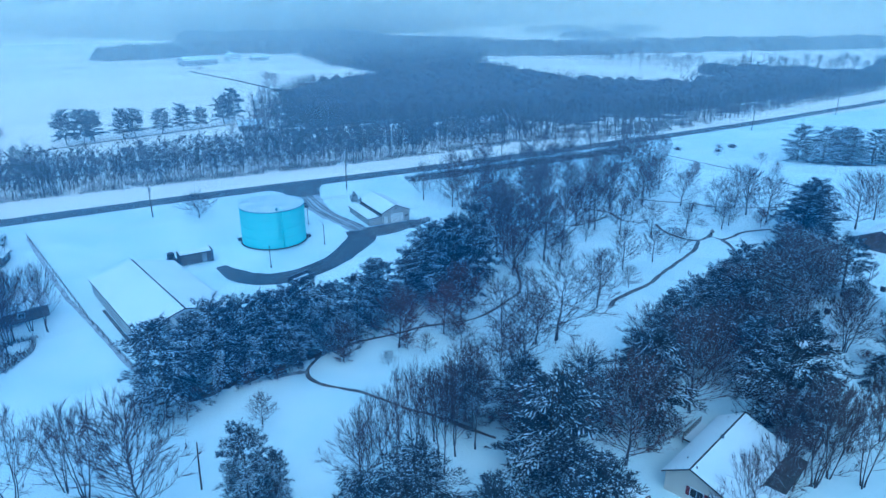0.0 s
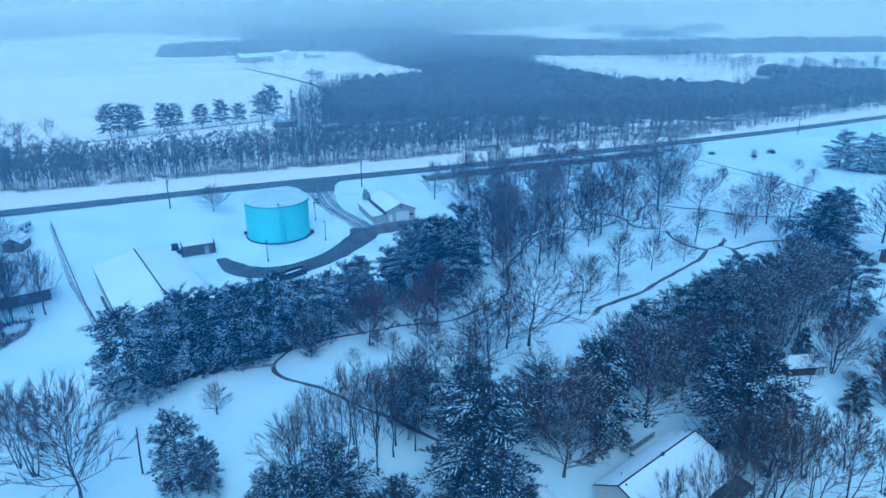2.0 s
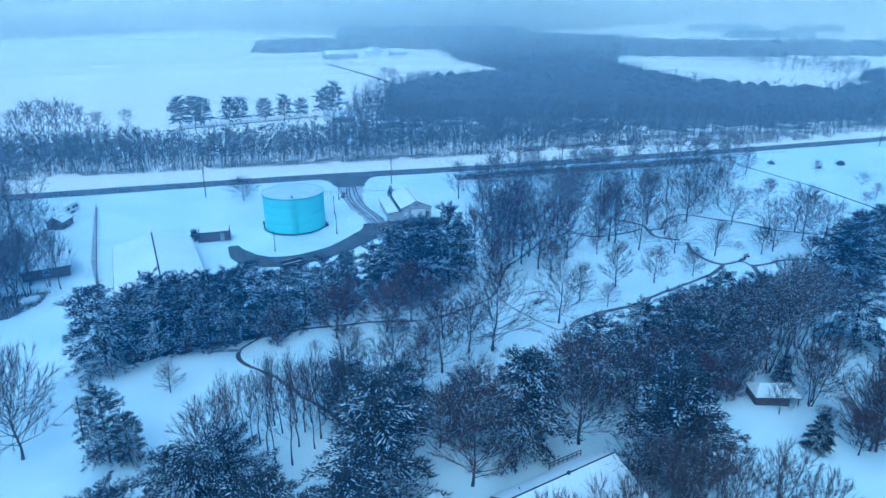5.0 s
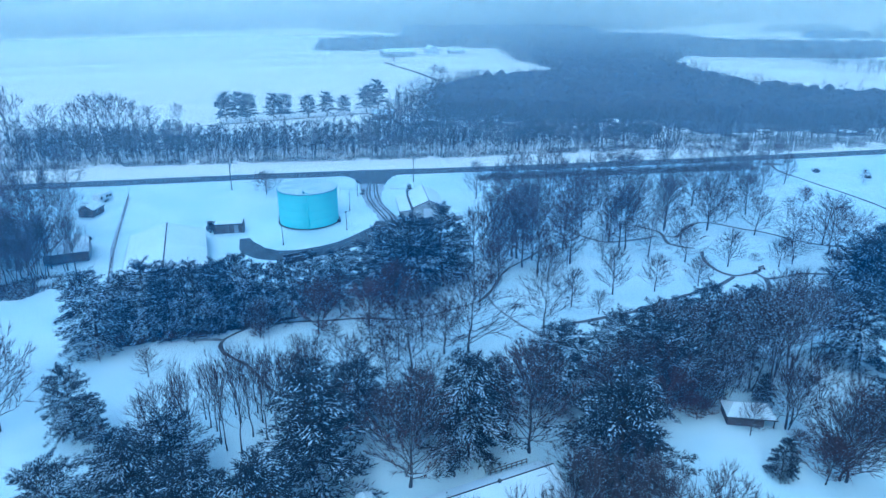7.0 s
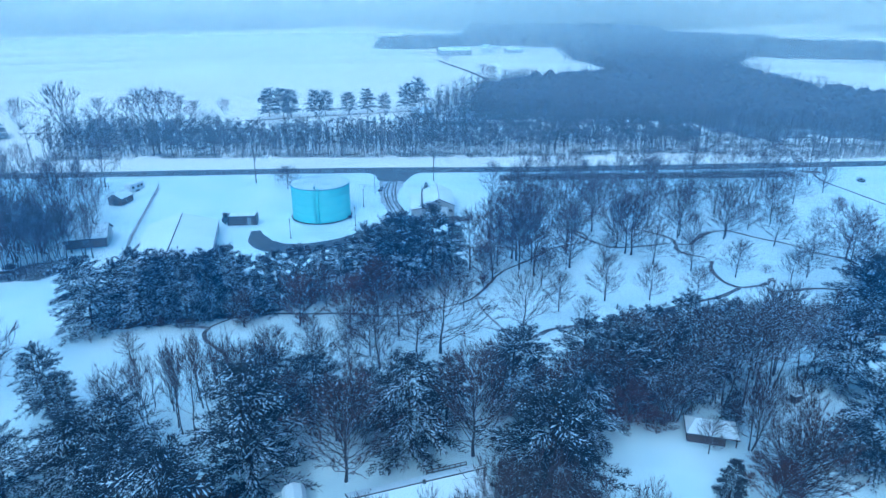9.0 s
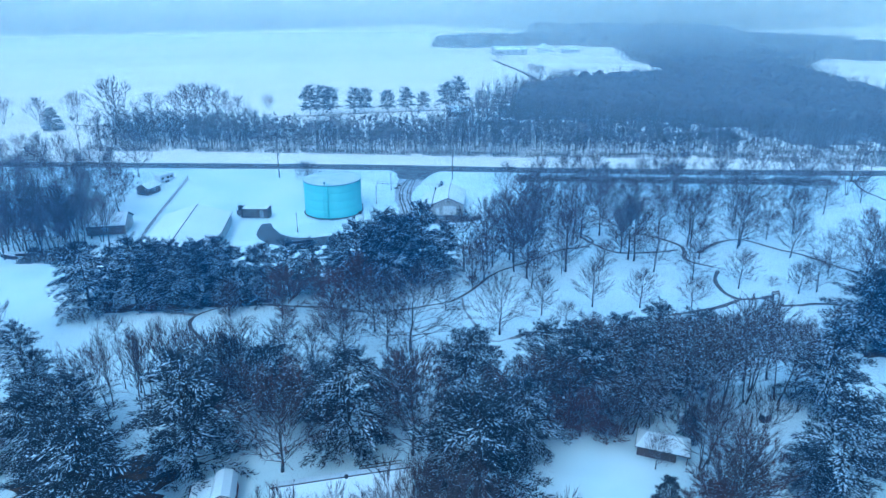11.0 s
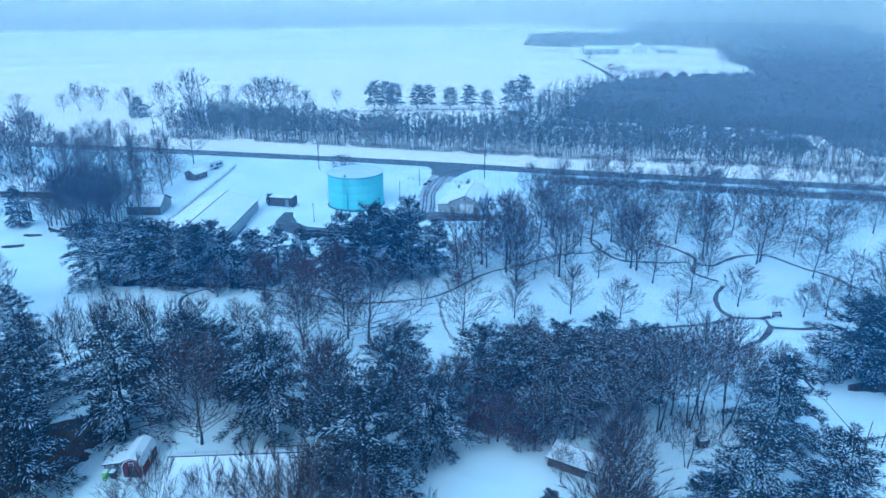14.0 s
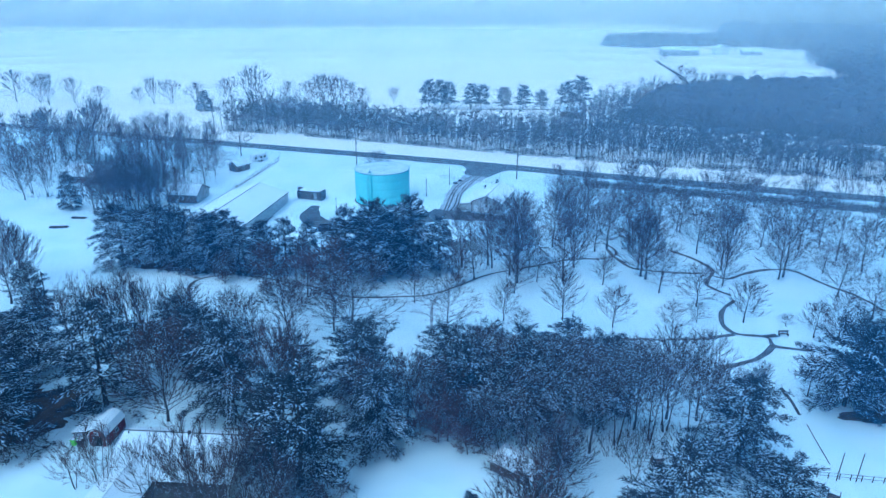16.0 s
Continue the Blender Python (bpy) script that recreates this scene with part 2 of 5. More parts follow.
def patch(points, lift, ragged=0.4, seed=0):
    """An uneven flat patch inside a closed soft outline."""
    line = smooth_line(list(points) + [points[0]], 0.4)[:-1]
    c = sum(line, Vector((0, 0))) / len(line)
    s, n = Shape(), len(line)
    rings = (1.0, 0.66, 0.33)
    for r in rings:
        for p in line:
            q = c + (p - c) * r * (1 + (ragged * (0.45 * noise.noise((p.x * 0.35 + seed, p.y * 0.35, 3.0)) + 0.3 * noise.noise((p.x * 1.1, p.y * 1.1, seed))) if r == 1.0 else 0))
            s.v.append((q.x, q.y, level(q.x, q.y) + lift))
    s.v.append((c.x, c.y, level(c.x, c.y) + lift))
    for k in range(len(rings) - 1):
        s.f.extend([(k * n + j, k * n + (j + 1) % n, (k + 1) * n + (j + 1) % n, (k + 1) * n + j) for j in range(n)])
    k = (len(rings) - 1) * n
    s.f.extend([(k + j, k + (j + 1) % n, 3 * n) for j in range(n)])
    return s


# ---- the ground, the roads and the paths ----
def ground_sheet():
    xs = np.concatenate([np.linspace(-4200, -700, 16), np.linspace(-560, -120, 12), np.arange(-100, 281, 5), np.linspace(330, 900, 12), np.linspace(1100, 4400, 14)])
    ys = np.concatenate([np.linspace(-900, 10, 8), np.arange(20, 126, 5), np.arange(130, 201, 5), np.arange(210, 321, 10), np.linspace(360, 700, 10), np.linspace(760, 1300, 12), np.linspace(1400, 4700, 20)])
    s = Shape()
    s.v = [(float(x), float(y), level(x, y)) for y in ys for x in xs]
    w = len(xs)
    s.f = [(j * w + i, j * w + i + 1, (j + 1) * w + i + 1, (j + 1) * w + i) for j in range(len(ys) - 1) for i in range(w - 1)]
    sheet = part("ground", s, SNOW, smooth=True)
    # ground past the road takes the snow with the distance tint painted in
    sheet.data.materials.append(FAR_TINT_SNOW)
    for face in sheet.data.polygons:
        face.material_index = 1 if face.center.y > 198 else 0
    return sheet


tagged(ground_sheet(), "wide snow-covered park lawn and farm fields", "ground", kind="structure")

road_line = [(-420, 200), (-200, 196), (-60, 197), (30, 198.5), (100, 197), (165, 197.5), (245, 199.5), (330, 205), (460, 218), (640, 244)]
tagged(part("road", ribbon(road_line, 6.9, 0.06, 0.5, 4.0), ASPHALT), "wet two-lane asphalt road ploughed clear of snow", "road", kind="structure")
drive_line = [(56, 195), (55.6, 186), (54.8, 174), (55.2, 164), (57.5, 154), (58.5, 149)]
tagged(part("road", ribbon(drive_line, 6, 0.05, 0.6, 1.0, [17, 8.5, 6.5, 5.0, 4.5, 5.5]), TRODDEN), "driveway of trodden snow with dark tyre tracks", "driveway", kind="structure")
for off in (-1.5, -0.6, 0.9, 1.8):
    track = [(55.6 + off * 0.7, 186), (54.8 + off, 174), (55.6 + off * 0.9, 164), (57.8 + off, 154), (58.6 + off * 0.6, 148)]
    tagged(part("tyre_track", ribbon(track, 0.42, 0.075, 0.25, 1.0), ASPHALT), "dark wet tyre track pressed through driveway slush", "track", kind="structure")
tagged(part("road", ribbon([(56, 196), (55.8, 190), (55.4, 184.5)], 10, 0.07, 0.5, 0.8, [20, 11, 8.0]), ASPHALT), "asphalt mouth of the driveway at the road", "driveway", kind="structure")
loop_line = [(58.2, 149), (57, 144.5), (53.2, 140), (47.5, 134.5), (41, 130.6), (34.5, 128.8), (28.8, 129.8), (24.8, 133.4), (22.8, 138), (21.9, 141.5)]
tagged(part("road", ribbon(loop_line, 6, 0.065, 0.35, 1.0, [7.5, 7.4, 6.4, 5.8, 5.8, 6.0, 6.2, 5.0, 2.0]), ASPHALT), "asphalt service loop round the water tank", "driveway", kind="structure")
apron = [(60, 150), (66, 149.8), (74.5, 150.2), (76.5, 147), (70, 144.2), (63, 142.8), (58.5, 143.8)]
tagged(part("pavement", patch(apron, 0.085, 0.4), GRAVEL), "brown wet gravel apron before the garage", "apron", kind="structure")

park_paths = [
    [(41.5, 60.5), (37.5, 68), (34.3, 72.5), (30, 79.8), (25.4, 85.2), (24.6, 89), (27.6, 92.6), (32.3, 94.6), (42, 94.2), (49.6, 94), (56, 92.4), (61, 93)],
    [(24.8, 89.3), (22, 90.2), (19.6, 90)],
    [(61, 93), (66.2, 95.2), (72.2, 98.3), (76, 103.5)],
    [(84, 84.2), (87, 86), (97.9, 88.2), (106.2, 91.6), (118.5, 96.1), (123, 98), (128.3, 101.5)],
    [(76, 103.5), (81, 112.5), (88.3, 119.3), (95.5, 126.4), (102.8, 129.5), (104.6, 134.6), (101, 139)],
    [(102.4, 135.4), (105, 130.6), (109.2, 126), (117.4, 126.4), (123.2, 128)],
    [(116, 139), (120, 136.6), (122.8, 134), (125.2, 129.9), (124.1, 122), (128.5, 118.5)],
    [(124.8, 127.4), (128.3, 127), (132, 131), (136.7, 134.6), (141.5, 135.4), (147, 129.9), (152.3, 125.6), (158, 117.5), (172, 110), (188, 108)],
    [(128.9, 116.3), (126.6, 110.4), (126.4, 105.1), (128.3, 101.9), (132.1, 102.3), (133.9, 101.7), (134.2, 99.4), (138.5, 99.6), (144.3, 100.4), (152, 98.6)],
    [(134.2, 99.4), (131.4, 94), (127.4, 90.3), (124.6, 88.5)],
]
snowy_way = [(74, 99.6), (74.8, 94), (77, 88), (79.7, 82.6), (82, 83.2), (84.4, 84.4)]
tagged(part("path", ribbon(snowy_way, 0.5, 0.045, 0.35, 0.8), SLUSH), "narrow park path nearly covered by snow", "path", kind="structure")
for k, line in enumerate(park_paths):
    tagged(part("path", ribbon(line, 0.6 if k in (0, 2, 4) else 0.85, 0.05 + 0.004 * k, 0.3, 0.8), SLUSH if k == 1 else GRAVEL), "narrow winding park path half cleared of snow", "path", kind="structure")
tagged(part("path", ribbon([(133, 102.2), (135.2, 103.6)], 1.1, 0.1, 0.2, 0.6), GRAVEL), "short bare spur of the park path", "path", kind="structure")

for name, line, wide, mat, label in (
        ("ditch", [(200, 194), (194.6, 187), (192.5, 178), (194.5, 165), (197, 148), (197.5, 132), (198, 112)], 0.9, SCRUB, "thin dark drainage ditch across the snowy meadow"),
        ("fence_line", [(-16.2, 181.5), (-9, 143), (-5, 127), (0.6, 103.8)], 0.9, TRODDEN, "narrow strip of dead grass along a boundary"),
        ("fence_line", [(-105, 268), (-58, 275), (-28, 290), (0, 300), (30, 309.5), (48, 315), (62, 319)], 1.6, SCRUB, "dark grassy field margin under the pines"),
        ("fence_line", [(-516, 522), (-242, 604), (-24, 677), (22, 700), (100, 693)], 1.8, SCRUB, "faint field boundary across the snow"),
        ("ditch", [(88, 606), (93, 580), (109, 500), (117, 440), (118, 415)], 3.4, SCRUB, "dark ditch between snowy fields"),
        ("garden_edging", [(136.3, 77.2), (137.0, 73.2), (137.8, 69.0)], 0.16, SCRUB, "thin dark line of edging in the garden snow"),
        ("garden_edging", [(134.0, 86.0), (135.0, 82.5), (135.7, 79.2)], 0.45, SCRUB, "narrow strip of dead grass across the lawn"),
        ("field_track", [(-16, 184), (20, 185.5), (45, 186)], 2.4, SNOW, "shallow snow-filled swale beside the road")):
    tagged(part(name, ribbon(line, wide, 0.05, wide * 0.3, 3.0), mat), label, "field edge", kind="structure")


# ---- tinted see-through shells that stand in for winter haze, near and far ----
def haze_shell_material(thick, tint):
    mat = bpy.data.materials.new("haze_shell_tint")
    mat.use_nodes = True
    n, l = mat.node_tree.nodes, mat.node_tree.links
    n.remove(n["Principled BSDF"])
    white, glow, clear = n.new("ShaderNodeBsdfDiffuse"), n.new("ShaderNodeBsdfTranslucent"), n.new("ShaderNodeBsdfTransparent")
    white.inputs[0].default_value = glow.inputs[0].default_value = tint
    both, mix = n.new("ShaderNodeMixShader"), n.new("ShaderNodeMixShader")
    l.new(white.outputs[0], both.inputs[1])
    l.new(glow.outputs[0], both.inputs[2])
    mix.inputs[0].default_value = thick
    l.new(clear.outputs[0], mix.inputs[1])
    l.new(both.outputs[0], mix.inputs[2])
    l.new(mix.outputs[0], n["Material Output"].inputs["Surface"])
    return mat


# blue near shells lift the dark tones; paler far shells wash out the distance
NEAR_HAZE_SHELL, MID_HAZE_SHELL, FAR_HAZE_SHELL = haze_shell_material(0.021, (0.18, 0.46, 1.0, 1)), haze_shell_material(0.042, (0.74, 0.86, 0.97, 1)), haze_shell_material(0.34, (1.0, 0.93, 0.70, 1))
DEEP_HAZE_SHELL = haze_shell_material(0.125, (0.87, 0.94, 0.92, 1))
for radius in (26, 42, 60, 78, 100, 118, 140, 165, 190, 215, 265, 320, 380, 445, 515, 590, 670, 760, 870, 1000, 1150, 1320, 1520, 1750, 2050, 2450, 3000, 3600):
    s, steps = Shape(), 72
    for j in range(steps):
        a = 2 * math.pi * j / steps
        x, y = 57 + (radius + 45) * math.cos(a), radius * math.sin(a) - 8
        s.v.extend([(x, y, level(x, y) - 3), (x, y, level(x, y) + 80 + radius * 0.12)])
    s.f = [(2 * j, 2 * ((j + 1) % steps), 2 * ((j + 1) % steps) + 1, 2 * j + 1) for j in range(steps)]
    tagged(part("haze_shell", s, NEAR_HAZE_SHELL if radius < 130 else MID_HAZE_SHELL if radius < 550 else DEEP_HAZE_SHELL if radius < 1100 else FAR_HAZE_SHELL, smooth=True), "tinted see-through shell standing in for winter haze", "haze", kind="structure")


# ---- trees ----
def bend(a, b, sag, k=3):
    a, b = Vector(a), Vector(b)
    mid = Vector((random.uniform(-1, 1), random.uniform(-1, 1), 0)) * (b - a).length * 0.06
    return [a.lerp(b, i / k) + (mid + Vector((0, 0, -sag))) * math.sin(math.pi * i / k) for i in range(k + 1)]


def oval(h, low=0.42):
    """Half-width of a crown at height h, from 0 at its foot to 1 at its top."""
    if h <= 0 or h >= 1:
        return 0.0
    return math.sin(math.pi * (0.5 * h / low if h < low else 0.5 + 0.5 * (h - low) / (1 - low))) ** 0.62


def bare_tree(label, seed, tall=10.0, spread=0.36, forks=1, clear=0.12, limbs=24, upright=1.0, leaves=0.0, snow=0.25, boughs=6, twigs=10, flecks=0.06, fan=0.8, stout=1.0, thick=0.0036):
    """A leafless tree: a leader or several stems, limbs that climb to an oval outline, forking boughs and fine upswept twigs, with snow along some limbs."""
    random.seed(seed)
    tree = thing("bare_tree" if not leaves else "russet_tree", Matrix.Identity(4), label, "tree")
    trunk, crown, white, leaf = Shape(), Shape(), Shape(), Shape()
    foot = clear * tall * 0.8

    def fits(p, slack=1.0):
        return math.hypot(p.x, p.y) <= 1.18 * spread * tall * slack * oval((p.z - foot) / (tall * slack - foot))

    def end_of(root, way, longest, slack=1.0):
        size = longest
        while size > 0.05 * tall and not fits(root + way * size, slack):
            size *= 0.9
        return root + way * size

    def rnd(k=1.0):
        return Vector((random.uniform(-k, k), random.uniform(-k, k), random.uniform(-k, k)))

    each = max(5, limbs // forks)
    for stem in range(forks):
        turn = stem * 2 * math.pi / forks + random.uniform(-0.5, 0.5)
        lean = Vector((math.cos(turn), math.sin(turn), 0)) * tall * (0.03 if forks == 1 else spread * random.uniform(0.3, 0.62))
        top = Vector((0, 0, tall * random.uniform(0.8, 0.95))) + lean
        base = Vector((0, 0, -0.15)) + (lean * 0.12 if forks > 1 else Vector((0, 0, 0)))
        girth = tall * (0.0125 if forks == 1 else 0.0095) * stout
        spine = [base.lerp(top, i / 7) + Vector((random.uniform(-1, 1), random.uniform(-1, 1), 0)) * tall * (0.010 if 0 < i < 7 else 0) for i in range(8)]
        trunk.tube(spine, [girth * (1.35 if i == 0 else max(0.1, 1 - i / 7.3)) for i in range(8)], 6)
        for i in range(each):
            high = ((i + random.random()) / each) ** 1.1
            t = clear + (0.93 - clear) * high
            k = t * 7
            root = spine[min(int(k), 6)].lerp(spine[min(int(k) + 1, 7)], k - int(k))
            a = i * 2.4 + random.uniform(-0.5, 0.5) + stem * 2
            rise = radians(min(80, (41 + 26 * high + random.uniform(-10, 10)) * upright))
            way = Vector((math.cos(a) * math.cos(rise), math.sin(a) * math.cos(rise), math.sin(rise)))
            tip = end_of(root, way, tall * 0.62, random.uniform(0.9, 1.06))
            limb = bend(root, tip, (tip - root).length * 0.05, 2)
            size = (tip - root).length
            r0 = min(girth * 0.36 * (1 - 0.55 * t), 0.011 * size + 0.003 * tall)
            crown.tube(limb, [r0, r0 * 0.62, r0 * 0.12], 3, tip=True)
            if random.random() < snow:
                white.spike(limb[0] + Vector((0, 0, r0)), limb[1].lerp(limb[2], 0.4) + Vector((0, 0, r0 * 0.6)), r0 * 0.55)
            for j in range(boughs):
                u = 0.14 + 0.86 * (j + random.random()) / boughs
                u = min(u, 0.99)
                q = limb[int(u * 2)].lerp(limb[int(u * 2) + 1], u * 2 - int(u * 2))
                side = way.cross(rnd()).normalized()
                out = (way + side * fan * random.uniform(0.35, 0.95) + Vector((0, 0, random.uniform(0.0, 0.45) * upright))).normalized()
                bough = end_of(q, out, tall * random.uniform(0.13, 0.25) * (1.15 - 0.45 * u), 1.1)
                crown.spike(q, bough, r0 * 0.34)
                if random.random() < snow * 0.7:
                    white.sliver(q + Vector((0, 0, 0.03)), q.lerp(bough, 0.8) + Vector((0, 0, 0.03)), r0 * 0.55)
                for m in range(twigs):
                    e = q.lerp(bough, random.uniform(0.1, 1.0))
                    w = out + rnd(0.5) + Vector((0, 0, 0.2 * upright))
                    end = e + w.normalized() * tall * random.uniform(0.05, 0.12)
                    crown.sliver(e, end, tall * thick)
                    if random.random() < flecks:
                        g = e.lerp(end, random.uniform(0.2, 0.9))
                        white.sliver(g, g + Vector((random.uniform(-1, 1), random.uniform(-1, 1), 0.15)) * tall * 0.017, tall * 0.007)
                    if leaves and random.random() < leaves:
                        for _ in range(3):
                            g = e.lerp(end, random.random())
                            leaf.sliver(g, g + Vector((random.uniform(-1, 1), random.uniform(-1, 1), random.uniform(-1, 0.4))) * 0.2, 0.15)
    part("trunk", trunk, BARK, tree, smooth=True)
    part("crown", crown, TWIG, tree)
    if snow > 0:
        tagged(part("branch_snow", white, BRANCH_SNOW, tree, "thin white snow along the boughs"), kind="stuff")
    if leaves:
        part("foliage", leaf, RUSSET, tree, "withered russet leaves")
    return tree


def pine_tree(label, seed, tall=12.0, wide=3.6, snow=0.25, blunt=2.2, low=0.03, name="pine_tree", dense=1.0, droop=0.12):
    """An evergreen: whorls of boughs that end in flat plumes of needles with dark gaps between, and fingers of fresh snow along the laden boughs."""
    random.seed(seed)
    tree = thing(name, Matrix.Identity(4), label, "tree")
    trunk, green, white = Shape(), Shape(), Shape()
    trunk.tube(bend((0, 0, -0.15), (random.uniform(-0.3, 0.3), random.uniform(-0.3, 0.3), tall * 0.95), 0, 5), [tall * 0.017 * (1 - i / 5.4) for i in range(6)], 6)
    rows = int(tall * 1.75)
    up = Vector((0, 0, 1))
    for i in range(rows):
        t = low + (0.97 - low) * (i + random.random() * 0.6) / rows
        full = wide * min(1.0, 0.72 + 1.3 * t) * (1 - t ** blunt) ** 0.8 + 0.25
        for j in range(6):
            if random.random() < 0.04:
                continue
            a = j * math.pi / 3 + i * 0.83 + random.uniform(-0.4, 0.4)
            z = t * tall + random.uniform(-0.6, 0.6)
            lobe = noise.noise((math.cos(a) * 1.4 + seed, math.sin(a) * 1.4, z * 0.42))
            reach = full * random.uniform(0.8, 1.08) * (1 + (0.7 if blunt > 1.5 else 0.2) * lobe)
            out = Vector((math.cos(a), math.sin(a), 0))
            flat = Vector((-out.y, out.x, 0))
            lift = reach * (0.06 + 0.62 * t * t + random.uniform(-0.1, 0.12))
            bough = [up * z + out * reach * u + up * (lift * u + 0.16 * reach * u * (1 - u) - droop * reach * u * u * (1.35 - t)) for u in (0, 0.33, 0.67, 1.0)]
            trunk.sliver(bough[0], bough[2], 0.1)
            laden = noise.noise((math.cos(a) * 1.6 + seed * 3, math.sin(a) * 1.6, z * 0.5)) + 0.1
            heavy = 1.3 * snow * max(0.0, 4.2 * laden - 0.1) * (1.35 - 0.75 * t)
            count = max(5, int(reach * 4.3 * dense))
            for k in range(count):
                u = min(0.99, 0.22 + 0.78 * (k + random.random()) / count)
                p = bough[int(u * 3)].lerp(bough[int(u * 3) + 1], u * 3 - int(u * 3))
                side = flat if k % 2 else -flat
                way = (out * random.uniform(0.5, 1.0) + side * random.uniform(0.25, 0.95) * (1.15 - 0.6 * u) + up * random.uniform(-0.12, 0.34 + 0.3 * t)).normalized()
                size = (0.26 * reach * (1.2 - u) + 0.32) * random.uniform(0.75, 1.15)
                for _ in range(10):
                    g = p + way * size * random.uniform(0.05, 0.75) + Vector((random.uniform(-0.12, 0.12), random.uniform(-0.12, 0.12), random.uniform(-0.2, 0.2)))
                    w = way + Vector((random.uniform(-0.75, 0.75), random.uniform(-0.75, 0.75), random.uniform(-0.5, 0.75)))
                    green.sliver(g, g + w.normalized() * random.uniform(0.24, 0.48), random.uniform(0.055, 0.1))
                if random.random() < heavy:
                    s0, s1 = p + way * size * 0.15 + up * 0.1, p + way * size * random.uniform(0.6, 1.05) + up * (0.02 - droop * random.uniform(0.2, 1.0))
                    m = s0.lerp(s1, random.uniform(0.45, 0.7))
                    w = way.cross(up).normalized() * random.uniform(0.035, 0.08) * (1.25 - 0.5 * t)
                    white.add([s0, m - w, m + up * 0.12, m + w, s1], [(0, 1, 2), (0, 2, 3), (1, 4, 2), (2, 4, 3)])
                for _ in range(2):
                    if random.random() < 0.16 + 0.5 * snow:
                        q = p + way * size * random.uniform(0.2, 1.1) + Vector((random.uniform(-0.15, 0.15), random.uniform(-0.15, 0.15), random.uniform(0.05, 0.2)))
                        white.sliver(q, q + Vector((random.uniform(-0.15, 0.15), random.uniform(-0.15, 0.15), random.uniform(-0.03, 0.05))), random.uniform(0.06, 0.12))
    for _ in range(70):
        p = Vector((random.uniform(-0.3, 0.3), random.uniform(-0.3, 0.3), tall * random.uniform(0.88, 0.98)))
        green.sliver(p, p + Vector((random.uniform(-0.45, 0.45), random.uniform(-0.45, 0.45), 0.5)), 0.12)
    part("trunk", trunk, PINE_BARK, tree)
    part("crown", green, NEEDLES, tree)
    tagged(part("branch_snow", white, BRANCH_SNOW, tree, "fresh white snow on the boughs"), kind="stuff")
    return tree


def shrub(label, seed, tall=1.6, wide=1.4, mat=None):
    random.seed(seed)
    bush = thing("shrub", Matrix.Identity(4), label, "shrub")
    s = Shape()
    for _ in range(700):
        a, r = random.random() * 6.28, wide * math.sqrt(random.random())
        p = Vector((math.cos(a) * r * 0.5, math.sin(a) * r * 0.5, random.uniform(0, 0.4) * tall * (1 - r / wide)))
        q = Vector((math.cos(a) * r, math.sin(a) * r, tall * random.uniform(0.3, 1.0) * (1 - 0.6 * (r / wide) ** 2)))
        s.sliver(p, q + Vector((random.uniform(-0.25, 0.25), random.uniform(-0.25, 0.25), 0)), 0.06)
    part("crown", s, mat or SCRUB, bush)
    return bush


class Kind:
    """Trees of one kind: the first place takes the built tree itself, the others take copies."""

    def __init__(self, made, tall):
        self.made, self.tall, self.used = made, tall, 0

    def plant(self, x, y, height, rng, group, slim=1.0):
        s = height / self.tall
        w = s ** 0.85 * slim * rng.uniform(0.92, 1.1)
        m = pose(x, y, level(x, y), rng.uniform(-2, 2), rng.uniform(-2, 2), rng.uniform(0, 360)) @ Matrix.Diagonal((w, w, s, 1))
        if self.used:
            ob = copy_thing(self.made, Matrix.Identity(4))
        else:
            ob = self.made
        ob.matrix_basis = m
        self.used += 1
        ob["group"] = group
        return ob


GROVE = [Kind(bare_tree("leafless park tree with a wide rounded crown", 11, 10, 0.38, limbs=34, clear=0.16, upright=0.86, twigs=12, fan=1.05, thick=0.0031), 10),
         Kind(bare_tree("leafless park tree with upswept grey branches", 12, 10, 0.33, limbs=34, clear=0.14, upright=0.98, twigs=12, fan=1.0, thick=0.0031), 10),
         Kind(bare_tree("bare spreading tree with snow on its boughs", 13, 10, 0.41, limbs=34, clear=0.15, upright=0.8, snow=0.5, flecks=0.12, twigs=12, fan=1.05, thick=0.0031), 10),
         Kind(bare_tree("slender leafless tree with a narrow oval crown", 14, 10, 0.27, limbs=34, clear=0.14, upright=1.02, twigs=12, fan=0.95, thick=0.0031), 10)]
ROUND = [Kind(bare_tree("low bushy bare tree with a round twiggy crown", 15, 10, 0.42, limbs=44, clear=0.16, upright=0.85, twigs=14, fan=1.0), 10)]
STEMS = [Kind(bare_tree("bare tree with several stems rising from the ground", 21, 10, 0.37, forks=4, clear=0.2, limbs=35, upright=1.15, snow=0.12, boughs=6, twigs=10, fan=0.5, stout=0.85), 10),
         Kind(bare_tree("tall leafless tree forked into crooked stems", 22, 10, 0.39, forks=3, clear=0.22, limbs=34, upright=1.05, snow=0.2, boughs=6, flecks=0.08, twigs=10, fan=0.6, stout=0.85), 10)]
LOT = [Kind(bare_tree("tall leafless woodlot tree with thin branches", 25, 10, 0.25, clear=0.22, limbs=25, upright=1.2, snow=0.1, boughs=6, twigs=9, fan=0.7), 10),
       Kind(bare_tree("twin-stemmed leafless woodlot tree", 26, 10, 0.27, forks=2, clear=0.22, limbs=28, upright=1.2, snow=0.1, boughs=6, twigs=8, fan=0.7), 10)]
